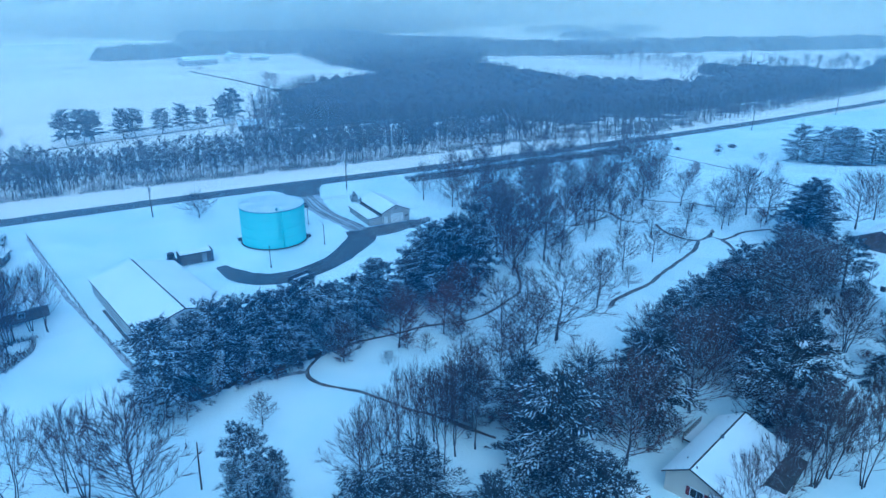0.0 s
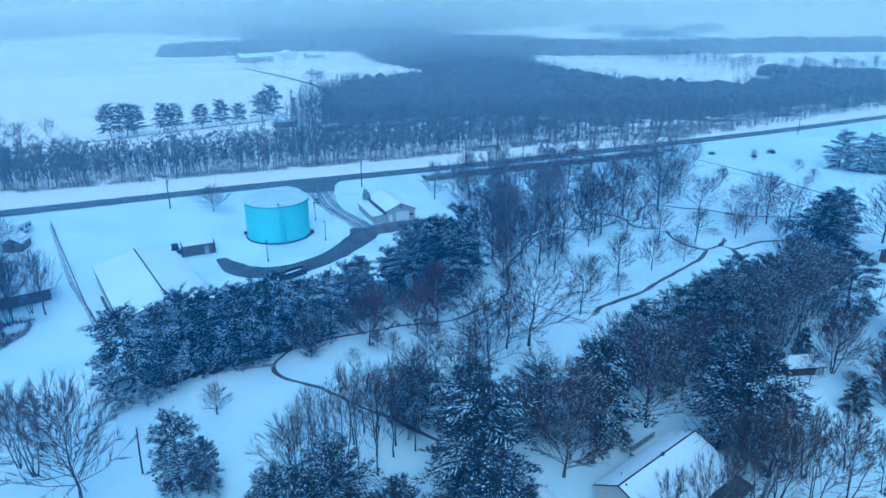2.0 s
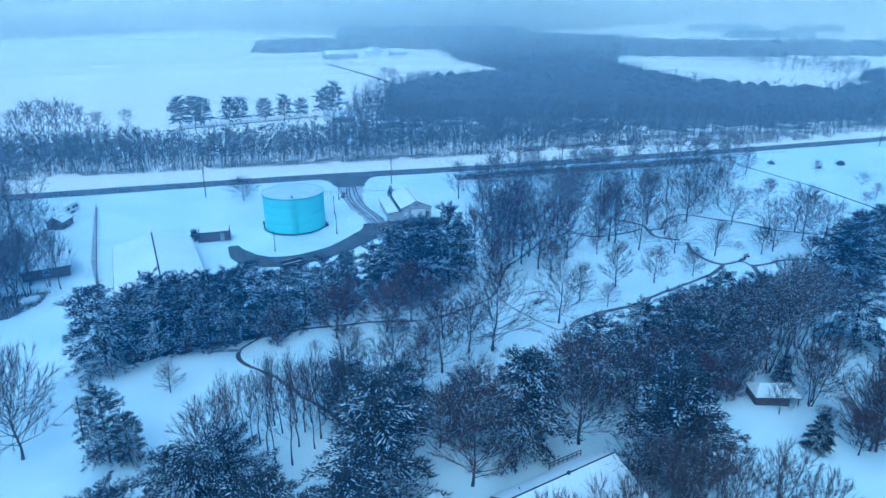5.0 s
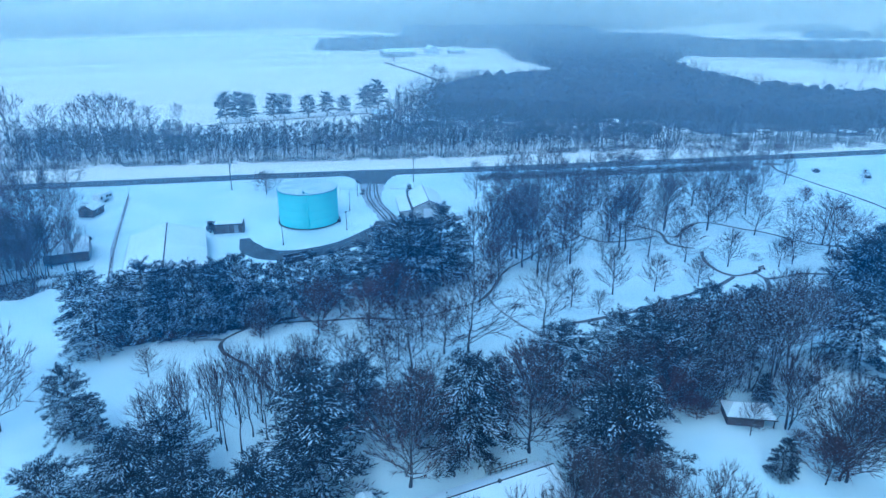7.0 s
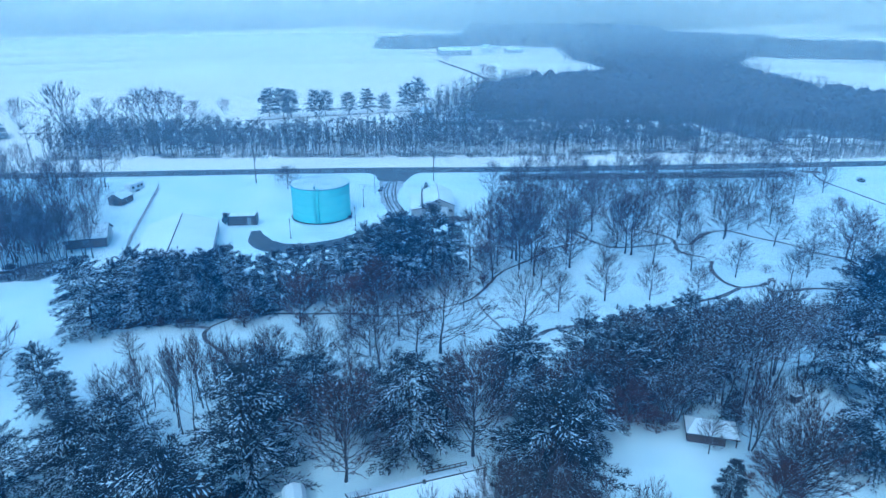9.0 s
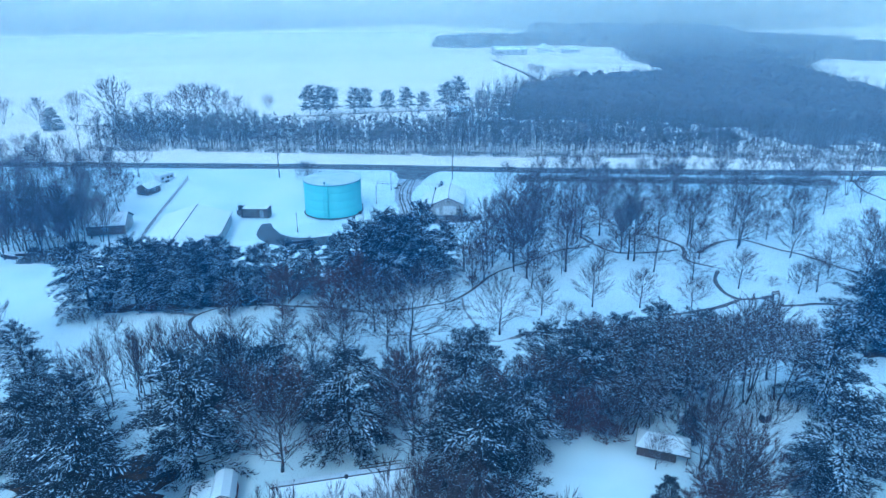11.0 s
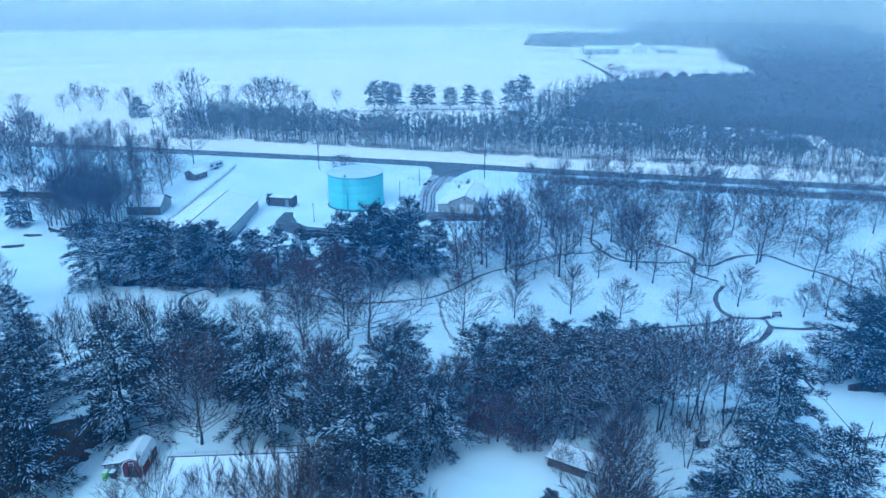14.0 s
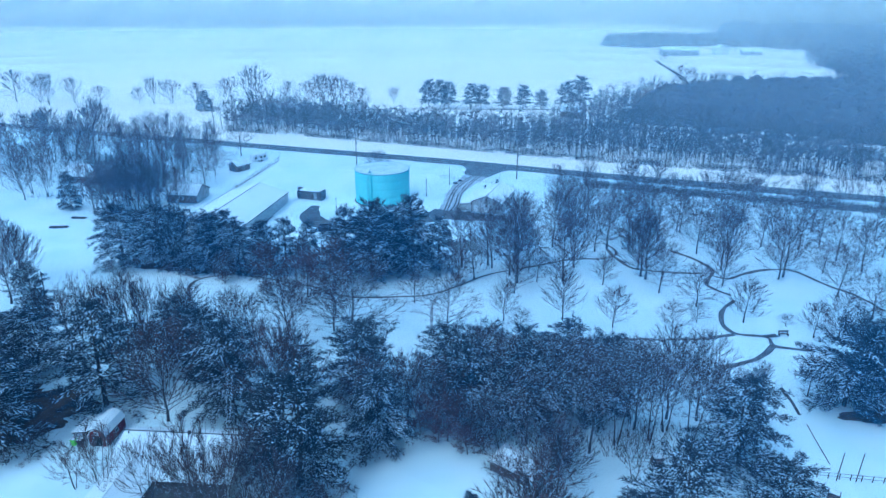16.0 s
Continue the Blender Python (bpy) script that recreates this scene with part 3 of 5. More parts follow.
FAR = [Kind(bare_tree("distant leafless tree with a rounded crown", 27, 10, 0.40, clear=0.14, limbs=26, boughs=4, twigs=7, upright=1.0, snow=0.0, flecks=0.0, fan=0.9, thick=0.011), 10),
       Kind(bare_tree("distant leafless tree with an upright crown", 28, 10, 0.32, forks=2, clear=0.14, limbs=26, boughs=4, twigs=7, upright=1.1, snow=0.0, flecks=0.0, fan=0.8, thick=0.011), 10)]
POLES = [Kind(bare_tree("thin straight leafless sapling in a stand", 31, 10, 0.12, clear=0.25, limbs=22, upright=1.5, snow=0.06, boughs=3, twigs=6, stout=0.6, fan=0.5), 10),
         Kind(bare_tree("thin leafless sapling with a slight lean", 32, 10, 0.15, clear=0.3, limbs=20, upright=1.4, snow=0.06, boughs=3, twigs=6, stout=0.6, fan=0.55), 10)]
BELT = [Kind(bare_tree("tall bare tree with a high dense snow-flecked crown", 35, 12, 0.34, forks=2, clear=0.34, limbs=35, upright=1.0, snow=0.8, twigs=11, flecks=0.42), 12),
        Kind(bare_tree("dark bare tree with a broad crown above a clear trunk", 36, 12, 0.38, clear=0.3, limbs=32, upright=0.95, snow=0.7, twigs=11, flecks=0.4), 12)]
OAKS = [Kind(bare_tree("oak that keeps its withered russet leaves", 41, 10, 0.38, clear=0.1, limbs=32, leaves=0.6, snow=0.2, flecks=0.06, twigs=11), 10),
        Kind(bare_tree("dense oak with thin brown winter leaves", 42, 10, 0.37, clear=0.10, limbs=48, upright=0.95, leaves=0.05, snow=0.4, twigs=13, flecks=0.14, fan=0.7), 10)]
PINES = [Kind(pine_tree("dark green pine flecked with fresh snow", 51, 12, 3.6, 0.6, blunt=3.0, dense=1.1), 12),
         Kind(pine_tree("broad dark pine with snowy drooping boughs", 52, 12, 4.1, 0.66, blunt=1.9, droop=0.3, dense=1.2), 12),
         Kind(pine_tree("dense dark pine with little snow on it", 53, 12, 3.8, 0.5, blunt=3.4, dense=1.3), 12),
         Kind(pine_tree("irregular pine with gaps between snowy boughs", 54, 12, 3.8, 0.65, blunt=3.0, low=0.08), 12),
         Kind(pine_tree("tall dark pine with plumed rounded top", 55, 12, 3.5, 0.58, blunt=2.8, low=0.06, dense=1.1), 12)]
SPRUCES = [Kind(pine_tree("conical spruce dusted with snow to the ground", 61, 10, 3.3, 0.35, blunt=1.25, low=0.03, name="spruce_tree", dense=1.7, droop=0.3), 10)]
CROWN_PINES = [Kind(pine_tree("round-headed field pine on a bare trunk", 71, 10, 3.7, 0.04, blunt=3.4, low=0.2, dense=1.4), 10)]
BUSHES = [Kind(shrub("low leafless roadside shrub", 81), 1.6)]


def plant_all(kinds, places, group, seed, slim=1.0):
    rng = random.Random(seed)
    for x, y, height in places:
        kinds[rng.randrange(len(kinds))].plant(x, y, height, rng, group, slim)


plant_all(GROVE, [(130, 107, 8.2), (99, 97, 9.3), (89, 93, 7.4), (108, 97, 7.6), (122, 111, 8.2), (118, 98, 5.8), (122, 104, 4), (91, 112, 5.6), (95, 113, 5.4), (104, 115, 6.6),
                  (88, 105, 7.8), (112, 121, 13), (115, 115, 10.4), (128, 133, 12.5), (127, 123, 8.6), (138, 130, 11), (147, 136, 6.8), (148, 125, 10), (141, 105, 6.5), (152, 116, 9.2),
                  (160, 116, 12), (170, 156, 9), (169, 165, 9.6), (126, 159, 7.2), (123, 168, 11)], "trees of the snowy park", 1, 1.22)
plant_all(GROVE, [(148, 176, 9), (151, 145, 10.5), (155, 140, 10.8), (81, 85, 10.6), (85, 119, 15), (79, 117, 14.5), (74, 114, 13), (97, 122, 11), (100, 133, 10.4), (107, 137, 13),
                  (89, 155, 10.5), (96, 148, 12.2), (105, 159, 11), (122, 139, 11.4), (136, 148, 10.5), (144, 149, 13), (149, 154, 12), (167, 139, 4.5), (93, 89, 4.6), (157, 110, 12.5),
                  (156, 103, 12), (207, 136, 4), (210, 163, 4.2), (212, 146, 4.4), (198, 131, 3.6), (62, 79, 9.8), (48, 69, 9), (41, 68, 10.2)], "trees of the snowy park", 2, 1.22)
plant_all(GROVE, [(56, 74, 12), (59, 85, 10), (171, 88, 14.5), (183, 90, 12), (22, 60, 9), (145, 106, 8), (6, 85, 2.9), (15, 79, 4.6), (20, 89, 2.2), (37, 85, 2.4), (44, 85.5, 3.6), (137, 108, 2.2), (50, 84, 5.5), (131, 155, 9), (113, 148, 10), (118, 152, 9.5), (93, 140, 11), (161, 150, 8)], "trees of the snowy park", 3, 1.22)
plant_all(GROVE[1:2] + GROVE[3:4] + STEMS[1:2], [(x, y, h) for (x, y), h in zip(scatter([(92, 140), (110, 146), (128, 142), (150, 158), (186, 166), (186, 180), (92, 180), (84, 165)], 7.5, 500, 24), [11, 9, 12, 8, 10.5, 13, 7.5] * 8)][:34], "trees of the snowy park", 24, 1.15)
plant_all(GROVE[2:3], [(66, 78.5, 14)], "trees of the snowy park", 30, 1.45)
plant_all(GROVE, [(71.1, 94.1, 6.4), (54.3, 78.1, 7), (50.5, 87.2, 4.6), (87.4, 110, 15), (96, 114, 14), (110.9, 122, 14.5), (139, 131.5, 13), (127, 131.4, 13)], "trees of the snowy park", 31, 1.2)
plant_all(ROUND, [(-1.5, 67.5, 15.5)], "bare trees round the houses", 32, 0.9)
plant_all(ROUND, [(105.2, 41.0, 9.5), (107.2, 42.6, 8), (106.4, 52.2, 8.5)], "bare trees round the houses", 39, 1.15)
plant_all(ROUND, [(23.6, 178, 7.0)], "trees of the snowy park", 4, 1.5)
plant_all(GROVE, [(x, y, h) for (x, y), h in zip(scatter([(74, 108), (84, 106), (100, 120), (104, 140), (92, 152), (80, 140)], 4.2, 300, 5), [12, 14, 10.5, 13, 11, 12.5, 9.5] * 6)][:9], "trees of the snowy park", 5, 1.22)
plant_all(STEMS, [(-14, 76, 12), (-7, 74.5, 12), (-9, 77, 10), (76, 38, 11), (86, 35, 8.5), (75, 31, 12.5), (70, 34, 13), (57, 33, 9.5), (63, 34, 9),
                  (67, 35, 8), (52, 33.5, 6), (-22, 121, 14), (-28, 124, 15), (-33, 118, 13), (-27, 130, 12), (-17, 123, 12), (-20, 126, 13), (-14, 127, 11), (-24, 128, 13), (-30, 120, 13), (-26, 117, 12), (-36, 124, 14), (-32, 129, 13), (80, 36, 9), (81, 31, 10), (86, 30, 9), (73, 34, 10), (72, 39, 9), (105.3, 51.4, 10.5), (114.9, 57.0, 7)], "bare trees round the houses", 7)
plant_all(POLES, [(23, 63, 9), (26, 66, 9), (28, 63, 11), (30, 66.5, 11), (31, 64.5, 11.5), (33, 66.5, 11), (35, 66, 10), (37, 66, 9.5), (26, 57, 12), (32, 57.5, 13.5), (35, 60, 12), (40, 64, 12.5),
                  (22, 56, 11.5), (30, 58.5, 12), (25, 60, 12.5), (29, 60, 13.5), (33, 61, 13), (36, 62, 13), (38, 60, 13), (27, 64, 10), (34, 64, 11), (24, 65, 8.5), (39, 67, 9), (42, 66, 10)], "stand of saplings", 8, 1.15)
plant_all(OAKS[:1], [(151, 101, 4.8), (137.5, 183, 6.4), (41, 89.5, 9.8), (55, 92.5, 11), (50, 90, 9), (175, 144, 5.6), (91, 57, 7.0), (87, 57.5, 5.5), (103, 40.6, 6.4), (104.6, 42.4, 5.2), (94.3, 55.4, 3.6)], "oaks with russet leaves", 9, 1.05)
plant_all(OAKS[1:], [(105.8, 40.6, 13.5), (110, 126, 11.5), (53, 48, 15), (43, 54, 10), (45, 97, 8), (76, 106, 9), (96, 57, 7), (31, 89.5, 7)], "oaks with russet leaves", 29)
plant_all(PINES, [(8, 93, 12), (12, 92.5, 14), (16, 92, 13.5), (20, 92.5, 13.5), (24, 94, 13), (27.5, 96, 13.5), (31, 95, 12), (36, 96.5, 12), (40, 98.5, 12), (44, 102, 11), (50, 103.5, 11.5),
                  (53, 101, 15), (55, 106, 13), (59, 101, 17), (61, 107, 13.5), (57, 109, 14), (63, 112, 13), (66, 106, 17.5), (46, 112, 7.5), (70, 111, 12), (14, 96, 11), (22, 98, 11), (33, 99, 10)],
          "screen of pines beside the tank yard", 10)
plant_all(PINES[1:2], [(42, 48, 16.5), (61, 52.5, 15), (83, 52.5, 11.5), (22, 47, 11), (4, 90, 14.2), (127, 65, 12.8), (37, 36, 15)], "belt of pines behind the houses", 11, 1.32)
plant_all(PINES[2:3], [(77, 43, 15.5), (76, 62, 12.5), (109, 70, 12.5), (142, 84, 14), (29, 42, 11), (116.4, 47.2, 6.5)], "belt of pines behind the houses", 21, 1.32)
plant_all(PINES, [(87, 67, 11.5), (93, 68, 12), (98, 69, 12.3), (104, 71, 13.3), (25, 51, 11), (13, 47, 9), (40, 66, 8.5), (47, 63, 9.5), (119.5, 47.5, 13.5),
                  (129.5, 51.5, 11.5), (147, 86, 13), (151, 89, 14), (162, 94, 13), (19, 52, 9), (55, 58, 9.5), (66, 60, 10), (92, 62, 12), (100, 63, 12.5)], "belt of pines behind the houses", 12, 1.32)
plant_all(BELT, [(118, 72, 13), (122, 73, 12.5), (113, 71, 11.5), (116, 66, 13), (121, 67, 12.5), (112, 64, 13), (109, 61, 13.5), (106, 61, 14), (103, 64, 13), (108, 67, 13), (97, 62, 13), (93, 65, 12.5), (118, 69, 12), (114, 68, 13), (101, 60, 11)], "tall bare trees of the belt", 25, 0.98)
plant_all(PINES[3:4], [(9.5, 64, 11), (12.5, 62.5, 7.5)], "pines beside the garden pole", 26, 0.8)
plant_all([GROVE[2], BELT[0], OAKS[1]], [(72, 42.5, 9), (69, 52, 15), (94, 58, 8), (74, 66, 9.5), (98, 58, 9),
                                (90, 60, 10), (84, 60, 10), (80, 57, 10), (125, 69, 11), (51, 56, 9), (58, 62, 9), (44, 58, 9), (102, 68, 11)], "bare trees among the pines", 22, 1.1)
plant_all(GROVE, [(36, 70, 7), (46, 72, 8), (52, 70, 9)], "bare trees among the pines", 23)
plant_all(PINES, [(230, 144, 13), (236, 138, 13), (243, 133, 12.5), (250, 128, 12.5), (257, 124, 12), (265, 119, 12), (247, 137, 12)], "pines at the meadow's end", 13, 1.3)
plant_all(SPRUCES, [(98.6, 42.9, 5.6), (-41, 117, 10.5), (66, 172, 3.2), (105.6, 57.4, 5)], "spruces in the snow", 14)
plant_all(SPRUCES, [(-109, 258, 9.4)], "spruces in the snow", 36, 1.75)
plant_all(CROWN_PINES, [(-6, 302, 13.5), (0, 302, 13.5), (4, 304, 12.5), (15, 306, 12), (20, 308, 11.5), (31, 310, 10.5), (40, 313, 11.5), (48.5, 317, 9), (60, 322, 13), (66, 328, 15)],
          "row of pines on the field margin", 15, 1.0)
left_wood = [(-62, 118), (-40, 122), (-24, 116), (-15, 126), (-20, 146), (-27, 168), (-34, 186), (-70, 186), (-100, 160), (-90, 130)]
plant_all(LOT + GROVE[:3], [(x, y, h) for (x, y), h in zip(scatter(left_wood, 5.6, 1500, 16), [12, 14, 11, 13, 11.5, 15, 9.5] * 14) if math.hypot(x + 58, y - 136) > 12 and math.hypot(x + 14, y - 131) > 8][:56], "woodlot beside the yard", 16)
far_lot = [(-140, 150), (-96, 138), (-78, 160), (-92, 190), (-130, 194)]
plant_all(FAR, [(x, y, h) for (x, y), h in zip(scatter(far_lot, 6.5, 500, 37), [14, 15.5, 12, 15, 13] * 8)][:18], "woodlot beside the yard", 38)
yard_edge = [(-34, 122), (-30, 114), (-17, 118), (-10, 123), (-11, 128), (-24, 130), (-36, 132)]
plant_all(LOT + GROVE[:1], [(x, y, h) for (x, y), h in zip(scatter(yard_edge, 4.6, 600, 33), [11, 12.5, 10, 13, 9] * 8)][:17], "woodlot beside the yard", 34)
plant_all(FAR, [(x, y, 1.2 * h) for x, y, h in [(-85, 267, 17), (-110, 278, 11), (-140, 270, 10), (-149, 267, 11), (-154, 262, 7), (-120, 266, 10), (-191, 255, 11), (-170, 252, 8), (-198, 245, 13), (-210, 250, 12), (-225, 248, 13), (-90, 154, 15),
                  (-75, 158, 15), (-240, 240, 12), (-30, 312, 6.5), (-37, 288, 8.5), (-44, 290, 10), (-66, 287, 10.5), (-62, 290, 12.5), (-56, 286, 13.3), (-50, 288, 13), (-80, 290, 9.5), (112, 440, 9.5), (118, 446, 8.5)]], "lone trees by the far field", 17, 1.35)
plant_all(BUSHES, [(204, 177, 1.9), (227, 170, 2.4), (216, 168, 1.4), (52, 174, 1.0), (52.5, 177, 0.9), (121, 167, 0.9), (-27, 120, 1.6)], "small shrubs in the snow", 18)
plant_all(GROVE[:1], [(43.2, 37.4, 0.9), (43.4, 35.7, 0.8), (42.7, 34.9, 0.9), (42.7, 33.9, 0.8)], "row of small leafless shrubs", 28, 1.2)
plant_all(GROVE[1:2], [(41.5, 38.5, 3.3), (41.4, 35.9, 3.2), (40.3, 33.7, 2.6), (99.6, 50.9, 5.2), (137.4, 85, 6.7), (129.6, 78.7, 7.2), (125.5, 71, 6)], "young trees on the lawn", 27)
plant_all(OAKS[:1], [(31, 89.3, 2.4), (42, 88.2, 2.6), (52.5, 88.8, 2.4), (16, 90, 2.2), (86.5, 56.6, 2.4), (93.5, 57, 2.8), (90, 56.4, 3.0), (96, 56.2, 2.4), (88, 58.5, 3.0), (8, 89.6, 2.2), (76, 104.5, 2.6), (104.5, 47.4, 2.4), (101.5, 44.5, 2.0), (47, 96, 2.4), (12.5, 63, 2.4)], "russet bushes under the trees", 19, 1.3)


# ---- woods beyond the road ----
def rough_tree(s, x, y, height, rng, boughs, twigs, thick):
    """A simple leafless tree added to a joined wood: a straight trunk, climbing boughs and a haze of upright twigs."""
    z = level(x, y)
    top = Vector((x + rng.uniform(-0.6, 0.6), y + rng.uniform(-0.6, 0.6), z + height))
    foot = Vector((x, y, z - 0.2))
    s.spike(foot, foot.lerp(top, 0.9), height * 0.014)
    for i in range(boughs):
        t = rng.uniform(0.22, 0.8)
        a = rng.random() * 6.28
        p = foot.lerp(top, t)
        r = height * rng.uniform(0.12, 0.28) * (1.15 - 0.7 * t)
        q = p + Vector((math.cos(a) * r, math.sin(a) * r, r * rng.uniform(0.5, 1.5)))
        s.sliver(p, q, height * 0.010)
        for _ in range(twigs):
            b = p.lerp(q, rng.uniform(0.2, 1.0))
            s.sliver(b, b + Vector((rng.uniform(-0.75, 0.75), rng.uniform(-0.75, 0.75), rng.uniform(-0.1, 0.8))) * height * 0.12, thick)


def wood(label, poly, gap, heights, boughs, twigs, seed, tries=6000, under=0.0, thick=0.2, skip=None):
    s, rng = Shape(), random.Random(seed)
    for x, y in scatter(poly, gap, tries, seed):
        if skip and rng.random() < 0.6 and inside(x, y, skip):
            continue
        rough_tree(s, x, y, rng.uniform(*heights), rng, boughs, twigs, thick)
        if rng.random() < under:
            for _ in range(14):
                a, r = rng.random() * 6.28, rng.uniform(0.5, 3.5)
                b = Vector((x + math.cos(a) * r, y + math.sin(a) * r, level(x, y)))
                s.sliver(b, b + Vector((rng.uniform(-0.7, 0.7), rng.uniform(-0.7, 0.7), rng.uniform(0.8, 2.4))), 0.1)
    return tagged(part("woods", s, WOODS), label, "woods", kind="stuff")


def canopy(label, poly, gap, heights, seed, twigs=10, thick=0.25, fine=2.4):
    """The closed roof of a distant wood: rounded crowns of uneven height that merge into one another, with twigs standing out of them."""
    s, rng, crowns, at_grid = Shape(), random.Random(seed), {}, {}
    reach = gap * 1.05
    for x, y in scatter(poly, gap * 0.82, int(60 + 9 * abs(sum(poly[i - 1][0] * poly[i][1] - poly[i][0] * poly[i - 1][1] for i in range(len(poly)))) / 2 / gap ** 2), seed):
        h = rng.uniform(*heights)
        crowns.setdefault((int(x // reach), int(y // reach)), []).append((x, y, h, reach * rng.uniform(0.72, 1.0)))
        for _ in range(twigs):
            a, e = rng.random() * 6.28, rng.uniform(0.2, 1.0)
            r = reach * 0.7 * math.sqrt(1 - e * e)
            p = Vector((x + math.cos(a) * r, y + math.sin(a) * r, level(x, y) + h * (0.5 + 0.38 * e)))
            s.sliver(p, p + Vector((math.cos(a) * r * 0.3 + rng.uniform(-0.4, 0.4), math.sin(a) * r * 0.3 + rng.uniform(-0.4, 0.4), h * rng.uniform(0.06, 0.16))), thick)
    cell = gap / fine

    def corner(i, j):
        if (i, j) not in at_grid:
            x, y = (i + rng.uniform(-0.3, 0.3)) * cell, (j + rng.uniform(-0.3, 0.3)) * cell
            c, z = (int(x // reach), int(y // reach)), -0.5
            for di in (-1, 0, 1):
                for dj in (-1, 0, 1):
                    for cx, cy, h, r in crowns.get((c[0] + di, c[1] + dj), ()):
                        d = math.hypot(x - cx, y - cy) / r
                        if d < 1:
                            z = max(z, h * (0.42 + 0.48 * math.sqrt(1 - d * d)) + rng.uniform(-0.03, 0.03) * h)
            at_grid[i, j] = len(s.v)
            s.v.append((x, y, level(x, y) + z))
        return at_grid[i, j]

    for i, j in sorted({(int(x // cell) + di, int(y // cell) + dj) for row in crowns.values() for x, y, h, r in row for di in range(-int(r / cell) - 1, int(r / cell) + 2) for dj in range(-int(r / cell) - 1, int(r / cell) + 2)}):
        s.f.append((corner(i, j), corner(i + 1, j), corner(i + 1, j + 1), corner(i, j + 1)))
    return tagged(part("woods", s, WOODS, smooth=True), label, "woods", kind="stuff")


strip = [(-70, 219), (-20, 221), (40, 219), (90, 217), (172, 219), (176, 262), (90, 262), (60, 262), (20, 256), (-30, 256), (-70, 262)]
wood("leafless woodland strip beyond the road", strip, 1.6, (6.5, 11.0), 8, 15, 91, 3200, 1.0, 0.155)
tall_strip = [(-78, 221), (-10, 222), (-14, 252), (-80, 262)]
wood("taller leafless trees at the end of the strip", tall_strip, 4.2, (10, 15), 11, 15, 92, 900, 0.6, 0.13)
main_wood = [(64, 262), (70, 320), (88, 374), (133, 439), (200, 452), (213, 528), (205, 610), (225, 760), (350, 980), (440, 1026), (545, 864), (470, 720), (382, 590), (327, 519), (310, 400), (320, 341), (349, 313),
             (400, 335), (450, 372), (500, 300), (520, 262), (440, 240), (340, 226), (258, 212), (215, 217), (176, 219), (176, 262)]
deep_wood = [(96, 312), (104, 374), (146, 424), (212, 440), (226, 528), (219, 610), (240, 758), (352, 960), (436, 1004), (524, 862), (454, 724), (368, 596), (310, 522), (294, 400), (303, 338), (345, 300),
             (402, 316), (450, 350), (488, 296), (500, 284), (440, 268), (340, 257), (262, 252), (225, 270), (176, 288), (112, 304)]
wood("broad grey-brown leafless woods in haze", main_wood, 3.4, (8.0, 13.0), 8, 8, 93, 32000, 0.4, 0.15, deep_wood)
canopy("dense crowns in the heart of the woods", deep_wood, 4.8, (5.0, 10.5), 102, 10, 0.24, 3.0)
wood("leafless grove at the western end of the woods", [(56, 262), (60, 292), (76, 298), (74, 330), (92, 376), (132, 430), (150, 426), (110, 374), (98, 292), (112, 272), (112, 262)], 3.0, (7, 12.5), 10, 14, 108, 2200, 0.7, 0.09)
road_wood = [(170, 216), (215, 208), (262, 211), (340, 222), (440, 236), (520, 256), (505, 276), (440, 258), (340, 246), (262, 238), (215, 240), (172, 252)]
wood("leafless trees along the roadside bank", road_wood, 3.0, (5.5, 10.5), 10, 12, 107, 4200, 0.9, 0.09)
canopy("leafless woods behind the far fields", [(520, 262), (450, 372), (470, 392), (540, 300), (640, 340), (720, 372), (900, 330), (700, 258), (600, 245)], 6, (5, 8.5), 94, 10, 0.25)
hedge_line = smooth_line([(438, 610), (448, 560), (448, 514), (445, 463), (446, 422), (448, 385), (462, 350), (512, 335), (560, 316), (620, 296)], 8.5)
plant_all(FAR, [(p.x + 2.5 * math.sin(7 * k), p.y + 2 * math.cos(5 * k), 9.5 + 5.5 * abs(math.sin(2.3 * k))) for k, p in enumerate(hedge_line)], "hedgerow between snowy fields", 95, 1.15)
plant_all(FAR, [(520 + 27 * k, 588 - 7.4 * k + 5 * math.sin(3 * k), 13 + 4 * abs(math.sin(1.7 * k))) for k in range(15)], "trees beyond the eastern fields", 96, 1.25)
plant_all(FAR, [(58, 742, 13), (92, 752, 15), (126, 726, 14), (158, 722, 12), (186, 716, 13), (212, 730, 14), (232, 706, 11), (96, 590, 7.5)], "trees round the distant farm", 97, 1.3)
canopy("leafless trees round the distant farm", [(30, 770), (70, 758), (108, 780), (112, 796), (235, 812), (240, 856), (110, 856), (36, 826)], 9, (10, 15), 96, 12, 0.35)
far_wood = [(150, 1240), (212, 860), (225, 760), (330, 955), (420, 1015), (455, 1062), (520, 1200), (700, 1230), (900, 1290), (1250, 1440), (1500, 1300), (1700, 1900), (900, 2100), (-200, 2000), (-95, 1400)]
canopy("woods on the far hazy ridge", far_wood, 24, (13, 19), 97, 3, 0.8)
canopy("small clump of woods on the far eastern fields", [(740, 900), (860, 870), (880, 905), (760, 945)], 11, (9, 13), 106, 8, 0.5)
canopy("clump of woods on far snowy fields", [(790, 1072), (893, 1036), (920, 1075), (815, 1115)], 14, (10, 14), 116, 6, 0.6)
canopy("two rounded copses on far snowy fields", [(932, 990), (985, 950), (1005, 975), (950, 1012)], 14, (12, 17), 117, 6, 0.6)
